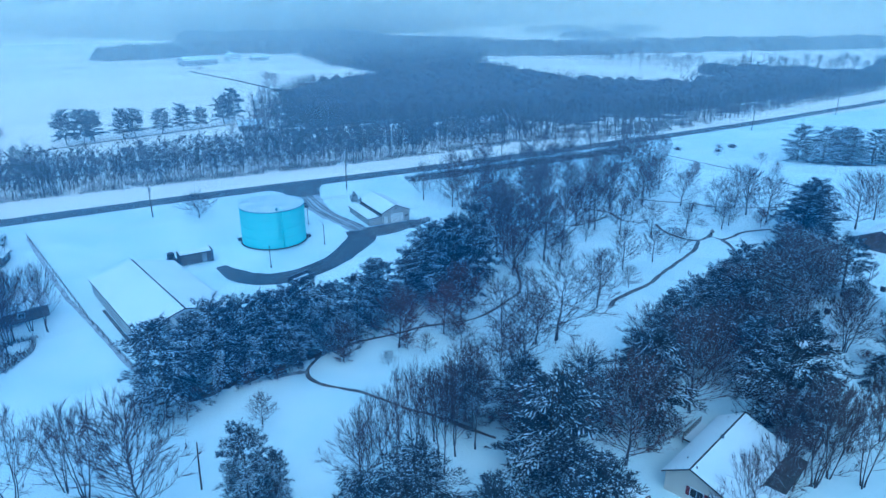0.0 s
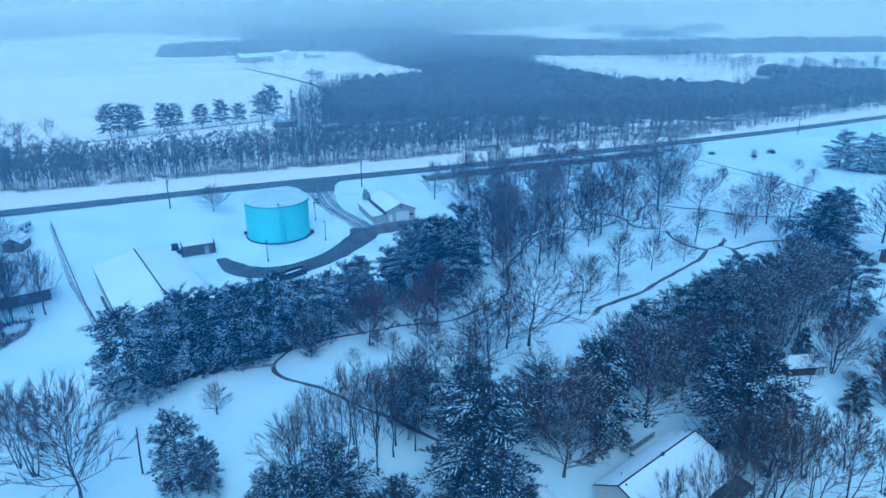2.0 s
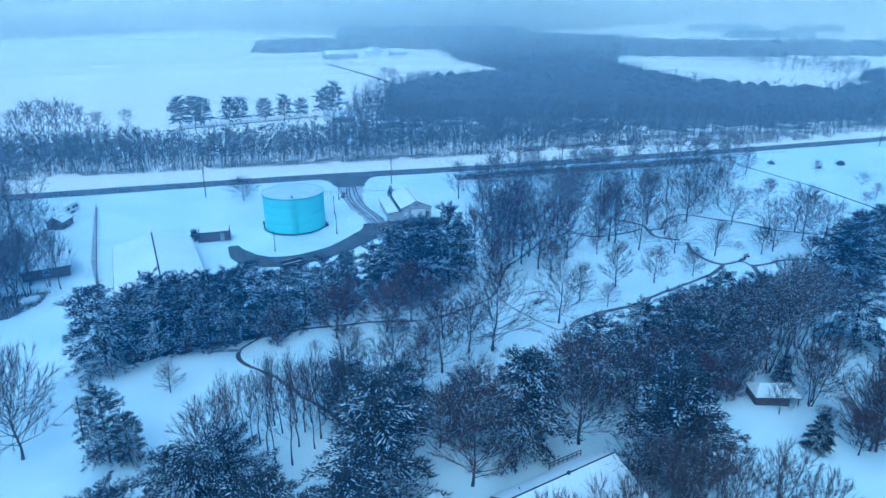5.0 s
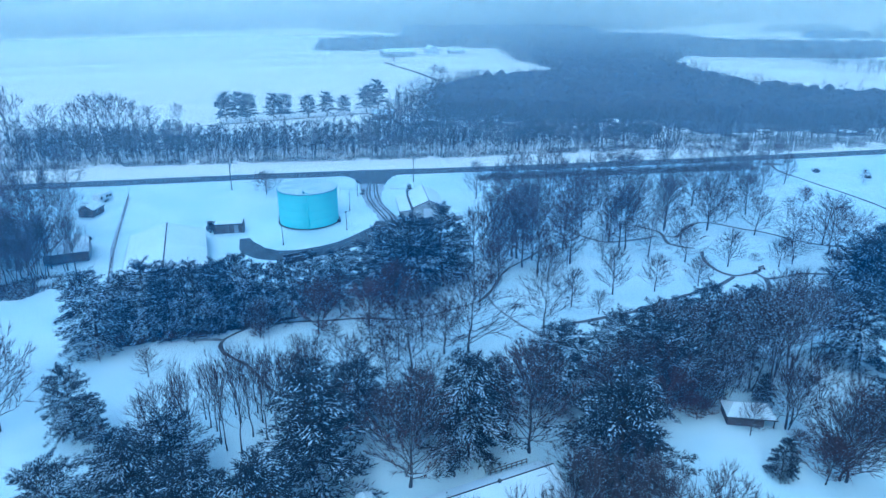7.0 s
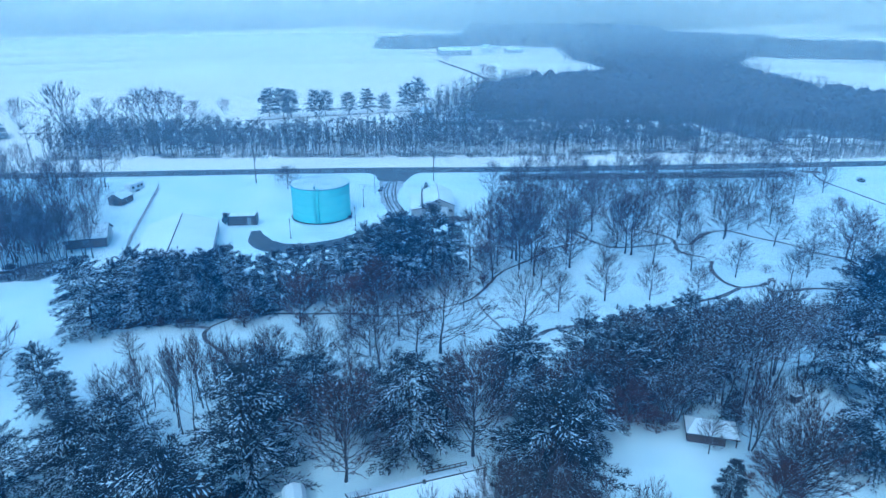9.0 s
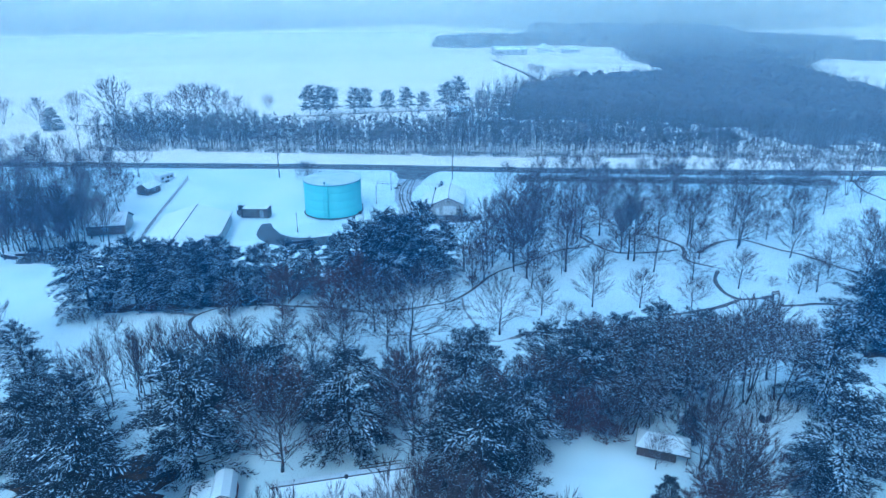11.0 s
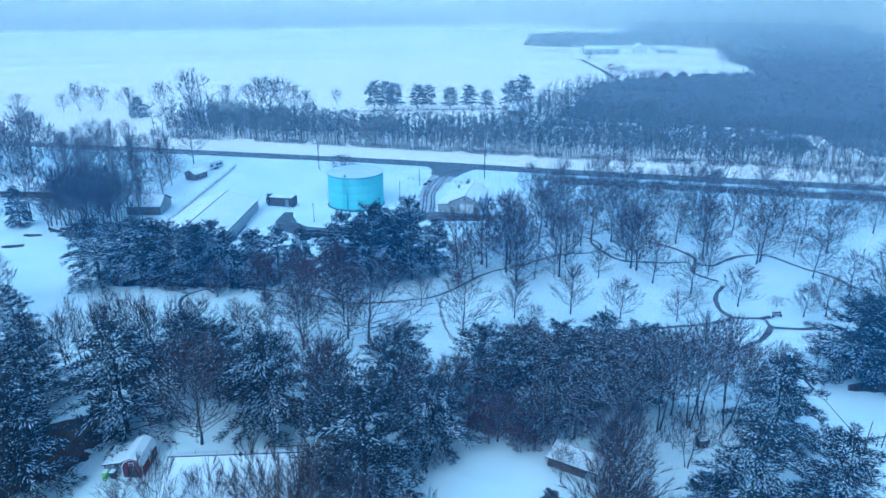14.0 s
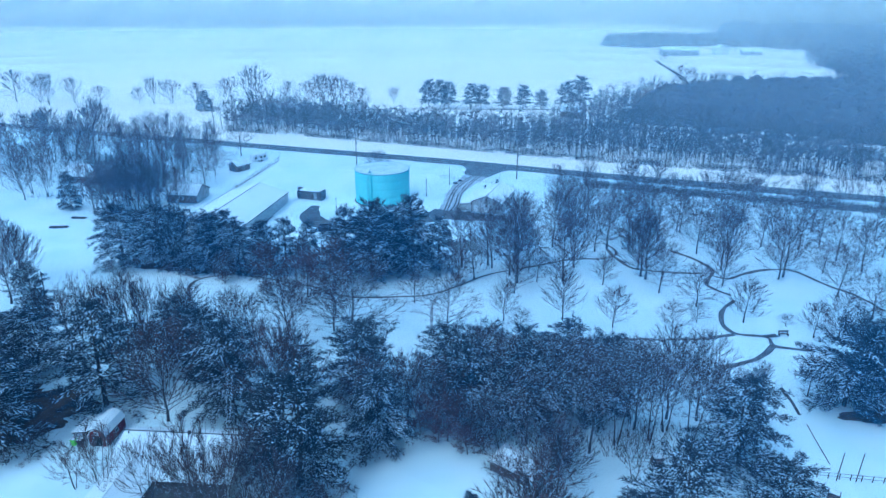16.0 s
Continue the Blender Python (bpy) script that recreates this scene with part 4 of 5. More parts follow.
canopy("thin line of trees on the far field edge", [(-1500, 760), (-905, 880), (-505, 1130), (-40, 1350), (-60, 1800), (-1000, 1500), (-1900, 1000)], 26, (11, 16), 115, 3, 0.8)
band = [(400, 622), (513, 587), (662, 554), (903, 487), (1150, 470), (1180, 530), (920, 545), (690, 615), (540, 655), (420, 720)]
canopy("band of bare trees beyond the eastern fields", band, 11, (11, 17), 105, 10, 0.35)
floor_poly = [(76, 276), (96, 374), (138, 430), (205, 444), (221, 528), (213, 610), (234, 760), (352, 968), (438, 1012), (532, 862), (460, 724), (374, 594), (316, 522), (300, 400), (310, 336), (349, 303),
              (402, 325), (450, 360), (494, 296), (508, 264), (440, 246), (340, 233), (262, 224), (218, 236), (182, 240), (176, 276)]
# dark mottled cells just above the ground, thinned out towards the wood's edge
floor, rng, cell = Shape(), random.Random(7), 7
xs, ys = [p[0] for p in floor_poly], [p[1] for p in floor_poly]
for gx in range(int(min(xs)), int(max(xs)), cell):
    for gy in range(int(min(ys)), int(max(ys)), cell):
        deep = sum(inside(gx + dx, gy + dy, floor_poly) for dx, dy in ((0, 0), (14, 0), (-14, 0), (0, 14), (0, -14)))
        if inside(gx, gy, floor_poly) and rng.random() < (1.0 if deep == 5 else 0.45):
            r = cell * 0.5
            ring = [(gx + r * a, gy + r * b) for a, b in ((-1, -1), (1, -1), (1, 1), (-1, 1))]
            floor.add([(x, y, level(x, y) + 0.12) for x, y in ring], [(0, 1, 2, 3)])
tagged(part("forest_floor", floor, DARK_FLOOR), "dark mottled forest floor sheet in the woods", "forest floor", kind="structure")


def roadside_hedge():
    s, rng = Shape(), random.Random(101)
    for _ in range(9000):
        x, y = rng.uniform(90, 187), rng.uniform(183, 189)
        b = Vector((x, y, level(x, y) - 0.05))
        s.spike(b, b + Vector((rng.uniform(-0.6, 0.6), rng.uniform(-0.6, 0.6), rng.uniform(0.8, 2.1) * (0.75 + 0.4 * noise.noise((x * 0.2, 0, 0))))), 0.06)
    return tagged(part("hedge", s, SCRUB), "low dense hedge of leafless scrub along the road", "hedge", kind="stuff")


roadside_hedge()


def thicket(label, poly, count, low, high, seed):
    """A tangle of scrub that covers a stretch of ground."""
    s, rng = Shape(), random.Random(seed)
    xs, ys = [p[0] for p in poly], [p[1] for p in poly]
    while count:
        x, y = rng.uniform(min(xs), max(xs)), rng.uniform(min(ys), max(ys))
        if inside(x, y, poly) and noise.noise((x * 0.12, y * 0.12, seed)) > -0.25:
            b = Vector((x, y, level(x, y) - 0.05))
            s.sliver(b, b + Vector((rng.uniform(-0.8, 0.8), rng.uniform(-0.8, 0.8), rng.uniform(low, high))), 0.1)
            count -= 1
    return tagged(part("thicket", s, SCRUB), label, "thicket", kind="stuff")


thicket("tangled leafless brush under the woodlot trees", [(-62, 120), (-40, 124), (-24, 120), (-16, 130), (-22, 148), (-28, 168), (-36, 186), (-70, 186), (-95, 160)], 3500, 0.5, 2.2, 3)
thicket("dark scrub along the edge of the woodland", [(-66, 217), (-20, 218.5), (40, 216.5), (90, 214.5), (172, 216.5), (176, 224), (90, 222), (40, 223), (-20, 225), (-66, 223)], 9000, 0.5, 1.8, 4)
thicket("scrub between the woods and the road", [(172, 214), (215, 205), (262, 209), (262, 222), (215, 232), (176, 232)], 6000, 0.6, 2.4, 5)
thicket("brush along the southern edge of the woods", [(262, 214), (340, 224), (440, 238), (520, 258), (500, 275), (440, 258), (340, 242), (262, 232)], 5000, 1.0, 4.0, 6)
thicket("snowy brush heaped at the corner of the woodlot", [(-26, 112), (-17, 112.5), (-13.5, 118), (-13, 124), (-20, 124), (-27, 119)], 2600, 0.3, 1.5, 8)
thicket("low brush under the pine belt", [(70, 60), (92, 58), (124, 63), (128, 70), (100, 72), (72, 68)], 3500, 0.4, 1.8, 7)


# ---- the water tank ----
def water_tank():
    tank = thing("water_tank", at(37.2, 153.0), "large turquoise steel water tank with a frosted roof", "water tank")
    R, H, n = 7.7, 9.1, 72
    ringpts = [(math.cos(2 * math.pi * j / n), math.sin(2 * math.pi * j / n)) for j in range(n)]

    def lathe(profile):
        s = Shape()
        for r, z in profile:
            s.v.extend([(r * c, r * d, z) for c, d in ringpts])
        for i in range(len(profile) - 1):
            s.f.extend([(i * n + j, i * n + (j + 1) % n, (i + 1) * n + (j + 1) % n, (i + 1) * n + j) for j in range(n)])
        return s

    courses = 4
    for k in range(courses):
        z0, z1 = H * k / courses, H * (k + 1) / courses
        part("steel_course", lathe([(R, z0), (R, z1 - 0.05), (R - 0.02, z1 - 0.03), (R - 0.02, z1)]), TANK, tank, smooth=True)
    part("roof", lathe([(R + 0.05, H + 0.02), (R - 0.4, H + 0.12), (R * 0.6, H + 0.42), (R * 0.25, H + 0.6), (0.02, H + 0.64)]), TANK_TOP, tank, "frosted grey domed steel roof", smooth=True)
    part("rim", lathe([(R + 0.02, H - 0.16), (R + 0.13, H - 0.14), (R + 0.13, H + 0.06), (R, H + 0.08)]), TANK_RIM, tank, "weathered steel rim angle")
    part("footing", lathe([(R + 0.02, 0.0), (R + 0.22, 0.0), (R + 0.22, 0.16), (R + 0.02, 0.18)]), DARK_METAL, tank, "dark concrete footing ring")
    part("gravel_ring", lathe([(R + 0.2, 0.05), (R + 0.42, 0.05)]), GRAVEL, tank, "bare dark gravel round the foot")
    a = radians(-88)
    c, d = math.cos(a), math.sin(a)
    pipe = Shape()
    pipe.tube([((R + 0.28) * c, (R + 0.28) * d, 0.1), ((R + 0.28) * c, (R + 0.28) * d, H - 0.1), ((R - 0.6) * c, (R - 0.6) * d, H + 0.35)], [0.17, 0.17, 0.17], 10)
    part("overflow_pipe", pipe, TANK, tank, smooth=True)
    ladder = Shape()
    for off in (-0.24, 0.24):
        ladder.box(((R + 0.2) * c + off - 0.9, (R + 0.2) * d - 0.05, 0.4), ((R + 0.2) * c + off - 0.86, (R + 0.2) * d, H + 0.9))
    for k in range(30):
        ladder.box(((R + 0.2) * c - 1.14, (R + 0.2) * d - 0.04, 0.5 + k * 0.3), ((R + 0.2) * c - 0.64, (R + 0.2) * d - 0.01, 0.53 + k * 0.3))
    part("ladder", ladder, TANK_RIM, tank)
    for ang, rad, size in ((-95, R - 1.0, 0.5), (40, 1.4, 0.4)):
        s = Shape()
        x, y = rad * math.cos(radians(ang)), rad * math.sin(radians(ang))
        s.tube([(x, y, H + 0.05), (x, y, H + 0.75)], [size * 0.5, size * 0.5], 12)
        part("hatch", s, TANK_RIM, tank, "round steel roof hatch", smooth=False)
    for ang in (-200, -20):
        s = Shape()
        x, y = (R + 0.6) * math.cos(radians(ang)), (R + 0.6) * math.sin(radians(ang))
        s.box((x - 0.45, y - 0.35, 0.02), (x + 0.45, y + 0.35, 0.75))
        part("valve_box", s, DARK_METAL, tank, "dark steel valve box at the foot", bevel=0.04)
    return tank


water_tank()


# ---- buildings ----
def gable(name, m, label, category, w, length, eave, ridge, wall_mat, over=0.35, snow=True, roof_mat=None, ribs=0.0, bare_ridge=True, shift=0.0, back_eave=None):
    """A house body with its ridge along y: walls with gables, two roof slopes with eaves, snow on the slopes."""
    house = thing(name, m, label, category)
    hw, hl = w / 2, length / 2
    body = Shape()
    low_eave = eave if back_eave is None else back_eave
    body.prism([(-hw, 0), (hw, 0), (hw, low_eave), (shift, ridge), (-hw, eave)], -hl, hl)
    part("wall", body, wall_mat, house)
    for side in (-1, 1):
        s = Shape()
        wide, foot = hw - side * shift, low_eave if side > 0 else eave
        lo = (side * (hw + over), foot - over * (ridge - foot) / wide)
        s.prism([(shift, ridge + 0.02), lo, (lo[0], lo[1] + 0.16), (shift, ridge + 0.2)], -hl - over, hl + over)
        part("roof", s, roof_mat or SHINGLE, house, "dark roof slope")
        if snow:
            s = Shape()
            rows, cols = 6, max(6, int(length))
            for j in range(cols + 1):
                y = -hl - over + 0.06 + (length + 2 * over - 0.12) * j / cols
                for i in range(rows + 1):
                    t = 0.018 + 0.975 * i / rows
                    x = shift + (lo[0] - shift) * t
                    edge = i in (0, rows) or j in (0, cols)
                    z = ridge + 0.2 + (lo[1] + 0.16 - ridge - 0.2) * t
                    s.v.append((x, y, z + (0.02 if edge else 0.13 + 0.035 * noise.noise((x, y * 0.7, 2.0)))))
            for j in range(cols):
                for i in range(rows):
                    k = j * (rows + 1) + i
                    s.f.append((k, k + 1, k + rows + 2, k + rows + 1))
            part("roof_snow", s, ROOF_SNOW, house, "even white blanket of snow", smooth=True)
    if bare_ridge:
        s = Shape()
        s.prism([(shift - 0.13, ridge + 0.16), (shift + 0.13, ridge + 0.16), (shift, ridge + 0.24)], -hl - over, hl + over)
        part("ridge_cap", s, DARK_METAL, house, "dark ridge vent clear of snow")
    if ribs:
        for side in (-1, 1):
            for k in range(int(length / ribs)):
                y = -hl + ribs * (k + 0.5)
                s = Shape()
                s.box((side * hw - 0.03, y - 0.04, 0.1), (side * hw + 0.03, y + 0.04, eave - 0.05))
                part("wall_rib", s, wall_mat, house)
    return house


def window(parent, x, y, z, w, h, face, trim=None, shutters=None):
    """A framed pane set on a wall; face is the wall's outward axis: 'x', '-x', 'y' or '-y'."""
    sign = -1 if face[0] == "-" else 1
    axis = face[-1]

    def slab(a0, a1, z0, z1, d0, d1):
        s = Shape()
        if axis == "y":
            s.box((x + a0, min(y + sign * d0, y + sign * d1), z + z0), (x + a1, max(y + sign * d0, y + sign * d1), z + z1))
        else:
            s.box((min(x + sign * d0, x + sign * d1), y + a0, z + z0), (max(x + sign * d0, x + sign * d1), y + a1, z + z1))
        return s
    win = part("window_frame", slab(-w / 2 - 0.09, w / 2 + 0.09, -0.09, h + 0.09, -0.02, 0.05), trim or WHITE_TRIM, parent, "white window frame")
    for a, b in ((-w / 2, -0.03), (0.03, w / 2)):
        part("pane", slab(a, b, 0, h, 0.04, 0.065), PANE, win, "dark window pane")
    if shutters:
        for a, b in ((-w / 2 - 0.55, -w / 2 - 0.12), (w / 2 + 0.12, w / 2 + 0.55)):
            part("shutter", slab(a, b, -0.05, h + 0.05, 0.0, 0.06), shutters, win, "dark red shutter")
    return win


def door(parent, x, y, z, w, h, face, mat, label, panels=0):
    sign = -1 if face[0] == "-" else 1
    s = Shape()
    if face[-1] == "y":
        s.box((x - w / 2, min(y, y + sign * 0.06), z), (x + w / 2, max(y, y + sign * 0.06), z + h))
    else:
        s.box((min(x, x + sign * 0.06), y - w / 2, z), (max(x, x + sign * 0.06), y + w / 2, z + h))
    leaf = part("door", s, mat, parent, label)
    for k in range(panels):
        s = Shape()
        z0, z1 = z + h * k / panels + 0.05, z + h * (k + 1) / panels - 0.05
        if face[-1] == "y":
            s.box((x - w / 2 + 0.1, min(y + sign * 0.05, y + sign * 0.09), z0), (x + w / 2 - 0.1, max(y + sign * 0.05, y + sign * 0.09), z1))
        else:
            s.box((min(x + sign * 0.05, x + sign * 0.09), y - w / 2 + 0.1, z0), (max(x + sign * 0.05, x + sign * 0.09), y + w / 2 - 0.1, z1))
        part("door_panel", s, mat, leaf)
    return leaf


# long storage barn
barn = gable("storage_barn", at(7.4, 126.0, 11.3), "long low steel barn under an unbroken snowy roof", "barn", 16.4, 30.0, 3.1, 5.4, STEEL_WALL, 0.3, ribs=1.5)
strip = Shape()
strip.box((-8.95, -15.0, 0.02), (-8.35, 15.0, 0.09))
part("drip_strip", strip, GRAVEL, barn, "dark bare drip strip along the wall")
strip = Shape()
strip.box((8.35, -15.0, 0.02), (8.8, 15.0, 0.09))
part("drip_strip", strip, GRAVEL, barn, "dark bare drip strip along the wall")
door(barn, -2.0, -15.0, 0, 3.6, 2.8, "-y", SIDING, "wide sliding barn door", 3)
door(barn, 4.5, -15.0, 0, 1.0, 2.05, "-y", WHITE_TRIM, "plain white side door")

# garage by the tank: a gabled block with a lower lean-to
garage = gable("service_garage", at(68.9, 157.6), "grey service garage with snowy gable roof and lean-to", "garage", 8.0, 15.0, 3.0, 4.7, SIDING, 0.3, bare_ridge=False)
door(garage, 0.4, -7.5, 0, 3.6, 2.5, "-y", WHITE_TRIM, "white sectional garage door", 4)
door(garage, -2.9, -7.5, 0, 0.95, 2.05, "-y", WHITE_TRIM, "white side door")
window(garage, 3.0, -7.5, 1.1, 0.9, 0.8, "-y")
window(garage, 4.0, 2.0, 1.2, 1.0, 0.8, "x")
vent = Shape()
vent.box((-0.3, -7.56, 3.6), (0.3, -7.5, 4.0))
part("gable_vent", vent, DARK_METAL, garage, "small dark gable vent")
lean = Shape()
lean.prism([(-7.5, 0), (-4.02, 0), (-4.02, 2.15), (-7.5, 1.75)], -7.2, 6.6)
part("lean_to", lean, SIDING, garage, "low lean-to with grey siding")
lean = Shape()
lean.prism([(-7.85, 1.72), (-4.02, 2.18), (-4.02, 2.33), (-7.85, 1.87)], -7.4, 6.9)
part("lean_to_roof", lean, SHINGLE, garage, "dark lean-to roof")
lean = Shape()
lean.prism([(-7.8, 1.88), (-4.7, 2.25), (-4.8, 2.38), (-7.7, 2.03)], -7.3, 6.8)
part("roof_snow", lean, ROOF_SNOW, garage, "snow on the lean-to roof")
# dark strip paints the shadow on the wall between eave and lean-to
band = Shape()
band.box((-4.06, -7.4, 2.34), (-4.0, 6.9, 2.92))
part("eave_shadow_strip", band, DARK_METAL, garage, "dark strip for the shadowed wall above the lean-to")
stack = Shape()
stack.box((-4.5, 6.0, 2.2), (-4.1, 6.5, 3.9))
part("flue", stack, DARK_METAL, garage, "dark metal flue", bevel=0.03)
for k in range(3):
    s = Shape()
    s.tube([(0, 0, 0), (0, 0, 0.5), (0, 0, 0.9), (0, 0, 1.02)], [0.42, 0.45, 0.42, 0.2], 12)
    tub = part("drum", s, GREY_PLASTIC, smooth=False)
    tub.matrix_world = at(75.3 + 1.1 * k, 147.6 + 0.35 * k)
    tagged(tub, "round grey drum capped with snow by the garage", "drum", "drums by the garage")
    s = Shape()
    s.tube([(0, 0, 1.0), (0, 0, 1.14), (0, 0, 1.2)], [0.42, 0.36, 0.12], 12)
    part("snow_cap", s, ROOF_SNOW, tub, "rounded cap of snow")


def bin_shed():
    shed = thing("equipment_shed", at(17.5, 147.0, 2), "dark box-like equipment shed with snow on its flat roof", "shed")
    s = Shape()
    s.box((-3.3, -1.3, 0), (3.3, 1.3, 2.35))
    part("wall", s, GREY_BOARD, shed, bevel=0.03)
    for k in range(12):
        s = Shape()
        s.box((-3.25 + k * 0.56, -1.36, 0.05), (-3.25 + k * 0.56 + 0.1, -1.3, 2.3))
        part("batten", s, DARK_METAL, shed)
    s = Shape()
    s.box((-3.5, -1.55, 2.35), (3.5, 1.5, 2.5))
    part("roof", s, DARK_METAL, shed)
    s = Shape()
    s.box((-3.4, -1.4, 2.5), (3.4, 1.4, 2.64))
    part("roof_snow", s, ROOF_SNOW, shed, "flat snow layer", bevel=0.06)
    door(shed, 1.8, -1.36, 0.05, 1.0, 2.0, "-y", GREY_PLASTIC, "pale grey shed door")
    for x in (-3.55, 3.55):
        s = Shape()
        s.box((x - 0.12, -1.6, 0), (x + 0.12, 1.5, 2.75))
        part("end_wall", s, DARK_METAL, shed)
    return shed


bin_shed()


def loader(x, y, turn):
    car = thing("tractor", at(x, y, turn), "small dark tractor parked beside the equipment shed", "tractor")
    s = Shape()
    s.box((-0.5, -1.3, 0.55), (0.5, 0.7, 1.25))
    part("body", s, DARK_METAL, car, bevel=0.08)
    s = Shape()
    s.prism([(-0.6, 1.1), (0.6, 1.1), (0.5, 2.3), (-0.5, 2.3)], 0.0, 1.2)
    part("cab", s, PANE, car, "dark glazed cab", bevel=0.05)
    s = Shape()
    s.box((-0.65, -0.1, 2.3), (0.65, 1.3, 2.42))
    part("cab_roof", s, DARK_METAL, car)
    for px, py, r in ((-0.75, 0.7, 0.65), (0.75, 0.7, 0.65), (-0.65, -1.0, 0.42), (0.65, -1.0, 0.42)):
        s = Shape()
        s.tube([(px - 0.16, py, r), (px + 0.16, py, r)], [r, r], 16)
        part("wheel", s, DARK_METAL, car)
    return car


loader(12.9, 148.0, 30)


def dumpster(x, y, turn):
    box = thing("dumpster", at(x, y, turn), "long open rusty steel dumpster dusted with snow", "dumpster")
    for name, a, b in (("floor", (-2.6, -1.1, 0.15), (2.6, 1.1, 0.25)), ("side_wall", (-2.6, -1.15, 0.15), (2.6, -1.05, 1.5)), ("side_wall", (-2.6, 1.05, 0.15), (2.6, 1.15, 1.5)),
                       ("end_wall", (-2.65, -1.15, 0.15), (-2.55, 1.15, 1.5)), ("end_wall", (2.55, -1.15, 0.15), (2.65, 1.15, 1.5))):
        s = Shape()
        s.box(a, b)
        part(name, s, DARK_METAL, box)
    for k in range(7):
        for side in (-1, 1):
            s = Shape()
            s.box((-2.45 + k * 0.8, side * 1.19 - 0.04, 0.15), (-2.35 + k * 0.8, side * 1.19 + 0.04, 1.45))
            part("rib", s, RUST, box)
    s = Shape()
    for y0 in (-1.2, 1.1):
        s.box((-2.65, y0, 1.5), (2.65, y0 + 0.1, 1.58))
    part("rim", s, GREY_PLASTIC, box, "worn pale steel rim")
    s = Shape()
    s.box((-2.5, -1.04, 0.25), (2.5, 1.04, 0.8))
    part("snow_inside", s, ROOF_SNOW, box, "snow lying inside", bevel=0.08)
    return box


dumpster(35.2, 125.3, 22)

# house with the west gable and a south wing
house = gable("cottage", pose(62.3, 40.45, 0, 0, 0, 15.8 - 90), "single-storey cream house with a snow-covered L-shaped roof", "house", 8.7, 14.9, 2.75, 4.5, CREAM, 0.4, shift=-1.45, back_eave=2.35)
window(house, -0.4, -7.45, 0.9, 1.5, 1.1, "-y", shutters=RED_BOARD)
window(house, 2.6, -7.45, 0.9, 1.0, 1.1, "-y", shutters=RED_BOARD)
window(house, -4.35, -3.0, 0.9, 1.4, 1.1, "-x", shutters=RED_BOARD)
window(house, -4.35, 2.5, 0.9, 1.4, 1.1, "-x", shutters=RED_BOARD)
door(house, -4.35, 0, 0.1, 1.0, 2.05, "-x", BROWN_WALL, "brown back door")
wing = Shape()
wing.prism([(1.75, 0), (7.55, 0), (7.55, 2.3), (4.65, 3.5), (1.75, 2.3)], 0, 8)
wing_wall = part("wing", wing, CREAM, house, "cream south wing")
wing_wall.matrix_basis = pose(4.0, 0, 0, 0, 0, -90)
for side in (-1, 1):
    s = Shape()
    s.prism([(4.65, 3.52), (4.65 + side * 3.25, 2.16), (4.65 + side * 3.25, 2.3), (4.65, 3.68)], -3.0, 8.4)
    ob = part("wing_roof", s, SHINGLE, house, "dark wing roof slope")
    ob.matrix_basis = pose(4.0, 0, 0, 0, 0, -90)
    s = Shape()
    s.prism([(4.65 + side * 0.05, 3.68), (4.65 + side * 3.2, 2.34), (4.65 + side * 3.12, 2.46), (4.65 + side * 0.05, 3.8)], -2.9, 8.3)
    ob = part("roof_snow", s, ROOF_SNOW, house, "snow on the wing roof")
    ob.matrix_basis = pose(4.0, 0, 0, 0, 0, -90)
# snowless dark porch, added to stand for the south wall in shadow
porch = Shape()
porch.prism([(4.4, 2.02), (7.0, 1.75), (7.0, 1.87), (4.4, 2.14)], -1.5, 7.3)
part("porch_shade_roof", porch, SHINGLE, house, "low dark porch roof added for the shadowed south wall")
for y in (-1.3, 2.8, 7.0):
    s = Shape()
    s.box((6.8, y - 0.07, 0), (6.94, y + 0.07, 1.78))
    part("porch_shade_post", s, BROWN_WALL, house)
for x, y, size in ((-1.0, -7.0, 0.09), (-2.9, -5.2, 0.07), (-1.35, 0.6, 0.22), (3.2, 4.0, 0.07)):
    s = Shape()
    zz = 4.5 - (abs(x + 1.45) * (0.38 if x > -1.45 else 0.6))
    s.tube([(x, y, zz), (x, y, zz + 0.5)], [size, size], 8)
    part("roof_vent", s, DARK_METAL, house, "short dark vent pipe")


def deck():
    d = thing("deck", pose(65.7, 47.1, 0, 0, 0, 15.8), "snowy wooden deck with a dark railing behind the house", "deck")
    s = Shape()
    s.box((-2.6, -1.4, 0.45), (2.6, 1.4, 0.6))
    part("floorboards", s, BROWN_WALL, d)
    s = Shape()
    s.box((-2.5, -1.3, 0.6), (2.5, 1.3, 0.7))
    part("snow_layer", s, ROOF_SNOW, d, "trodden snow on the boards", bevel=0.03)
    for k in range(8):
        s = Shape()
        s.box((-2.6 + k * 0.74, 1.32, 0), (-2.52 + k * 0.74, 1.4, 1.5))
        part("post", s, BROWN_WALL, d)
    for z in (1.0, 1.42):
        s = Shape()
        s.box((-2.6, 1.32, z), (2.66, 1.4, z + 0.08))
        part("rail", s, BROWN_WALL, d)
    return d


deck()


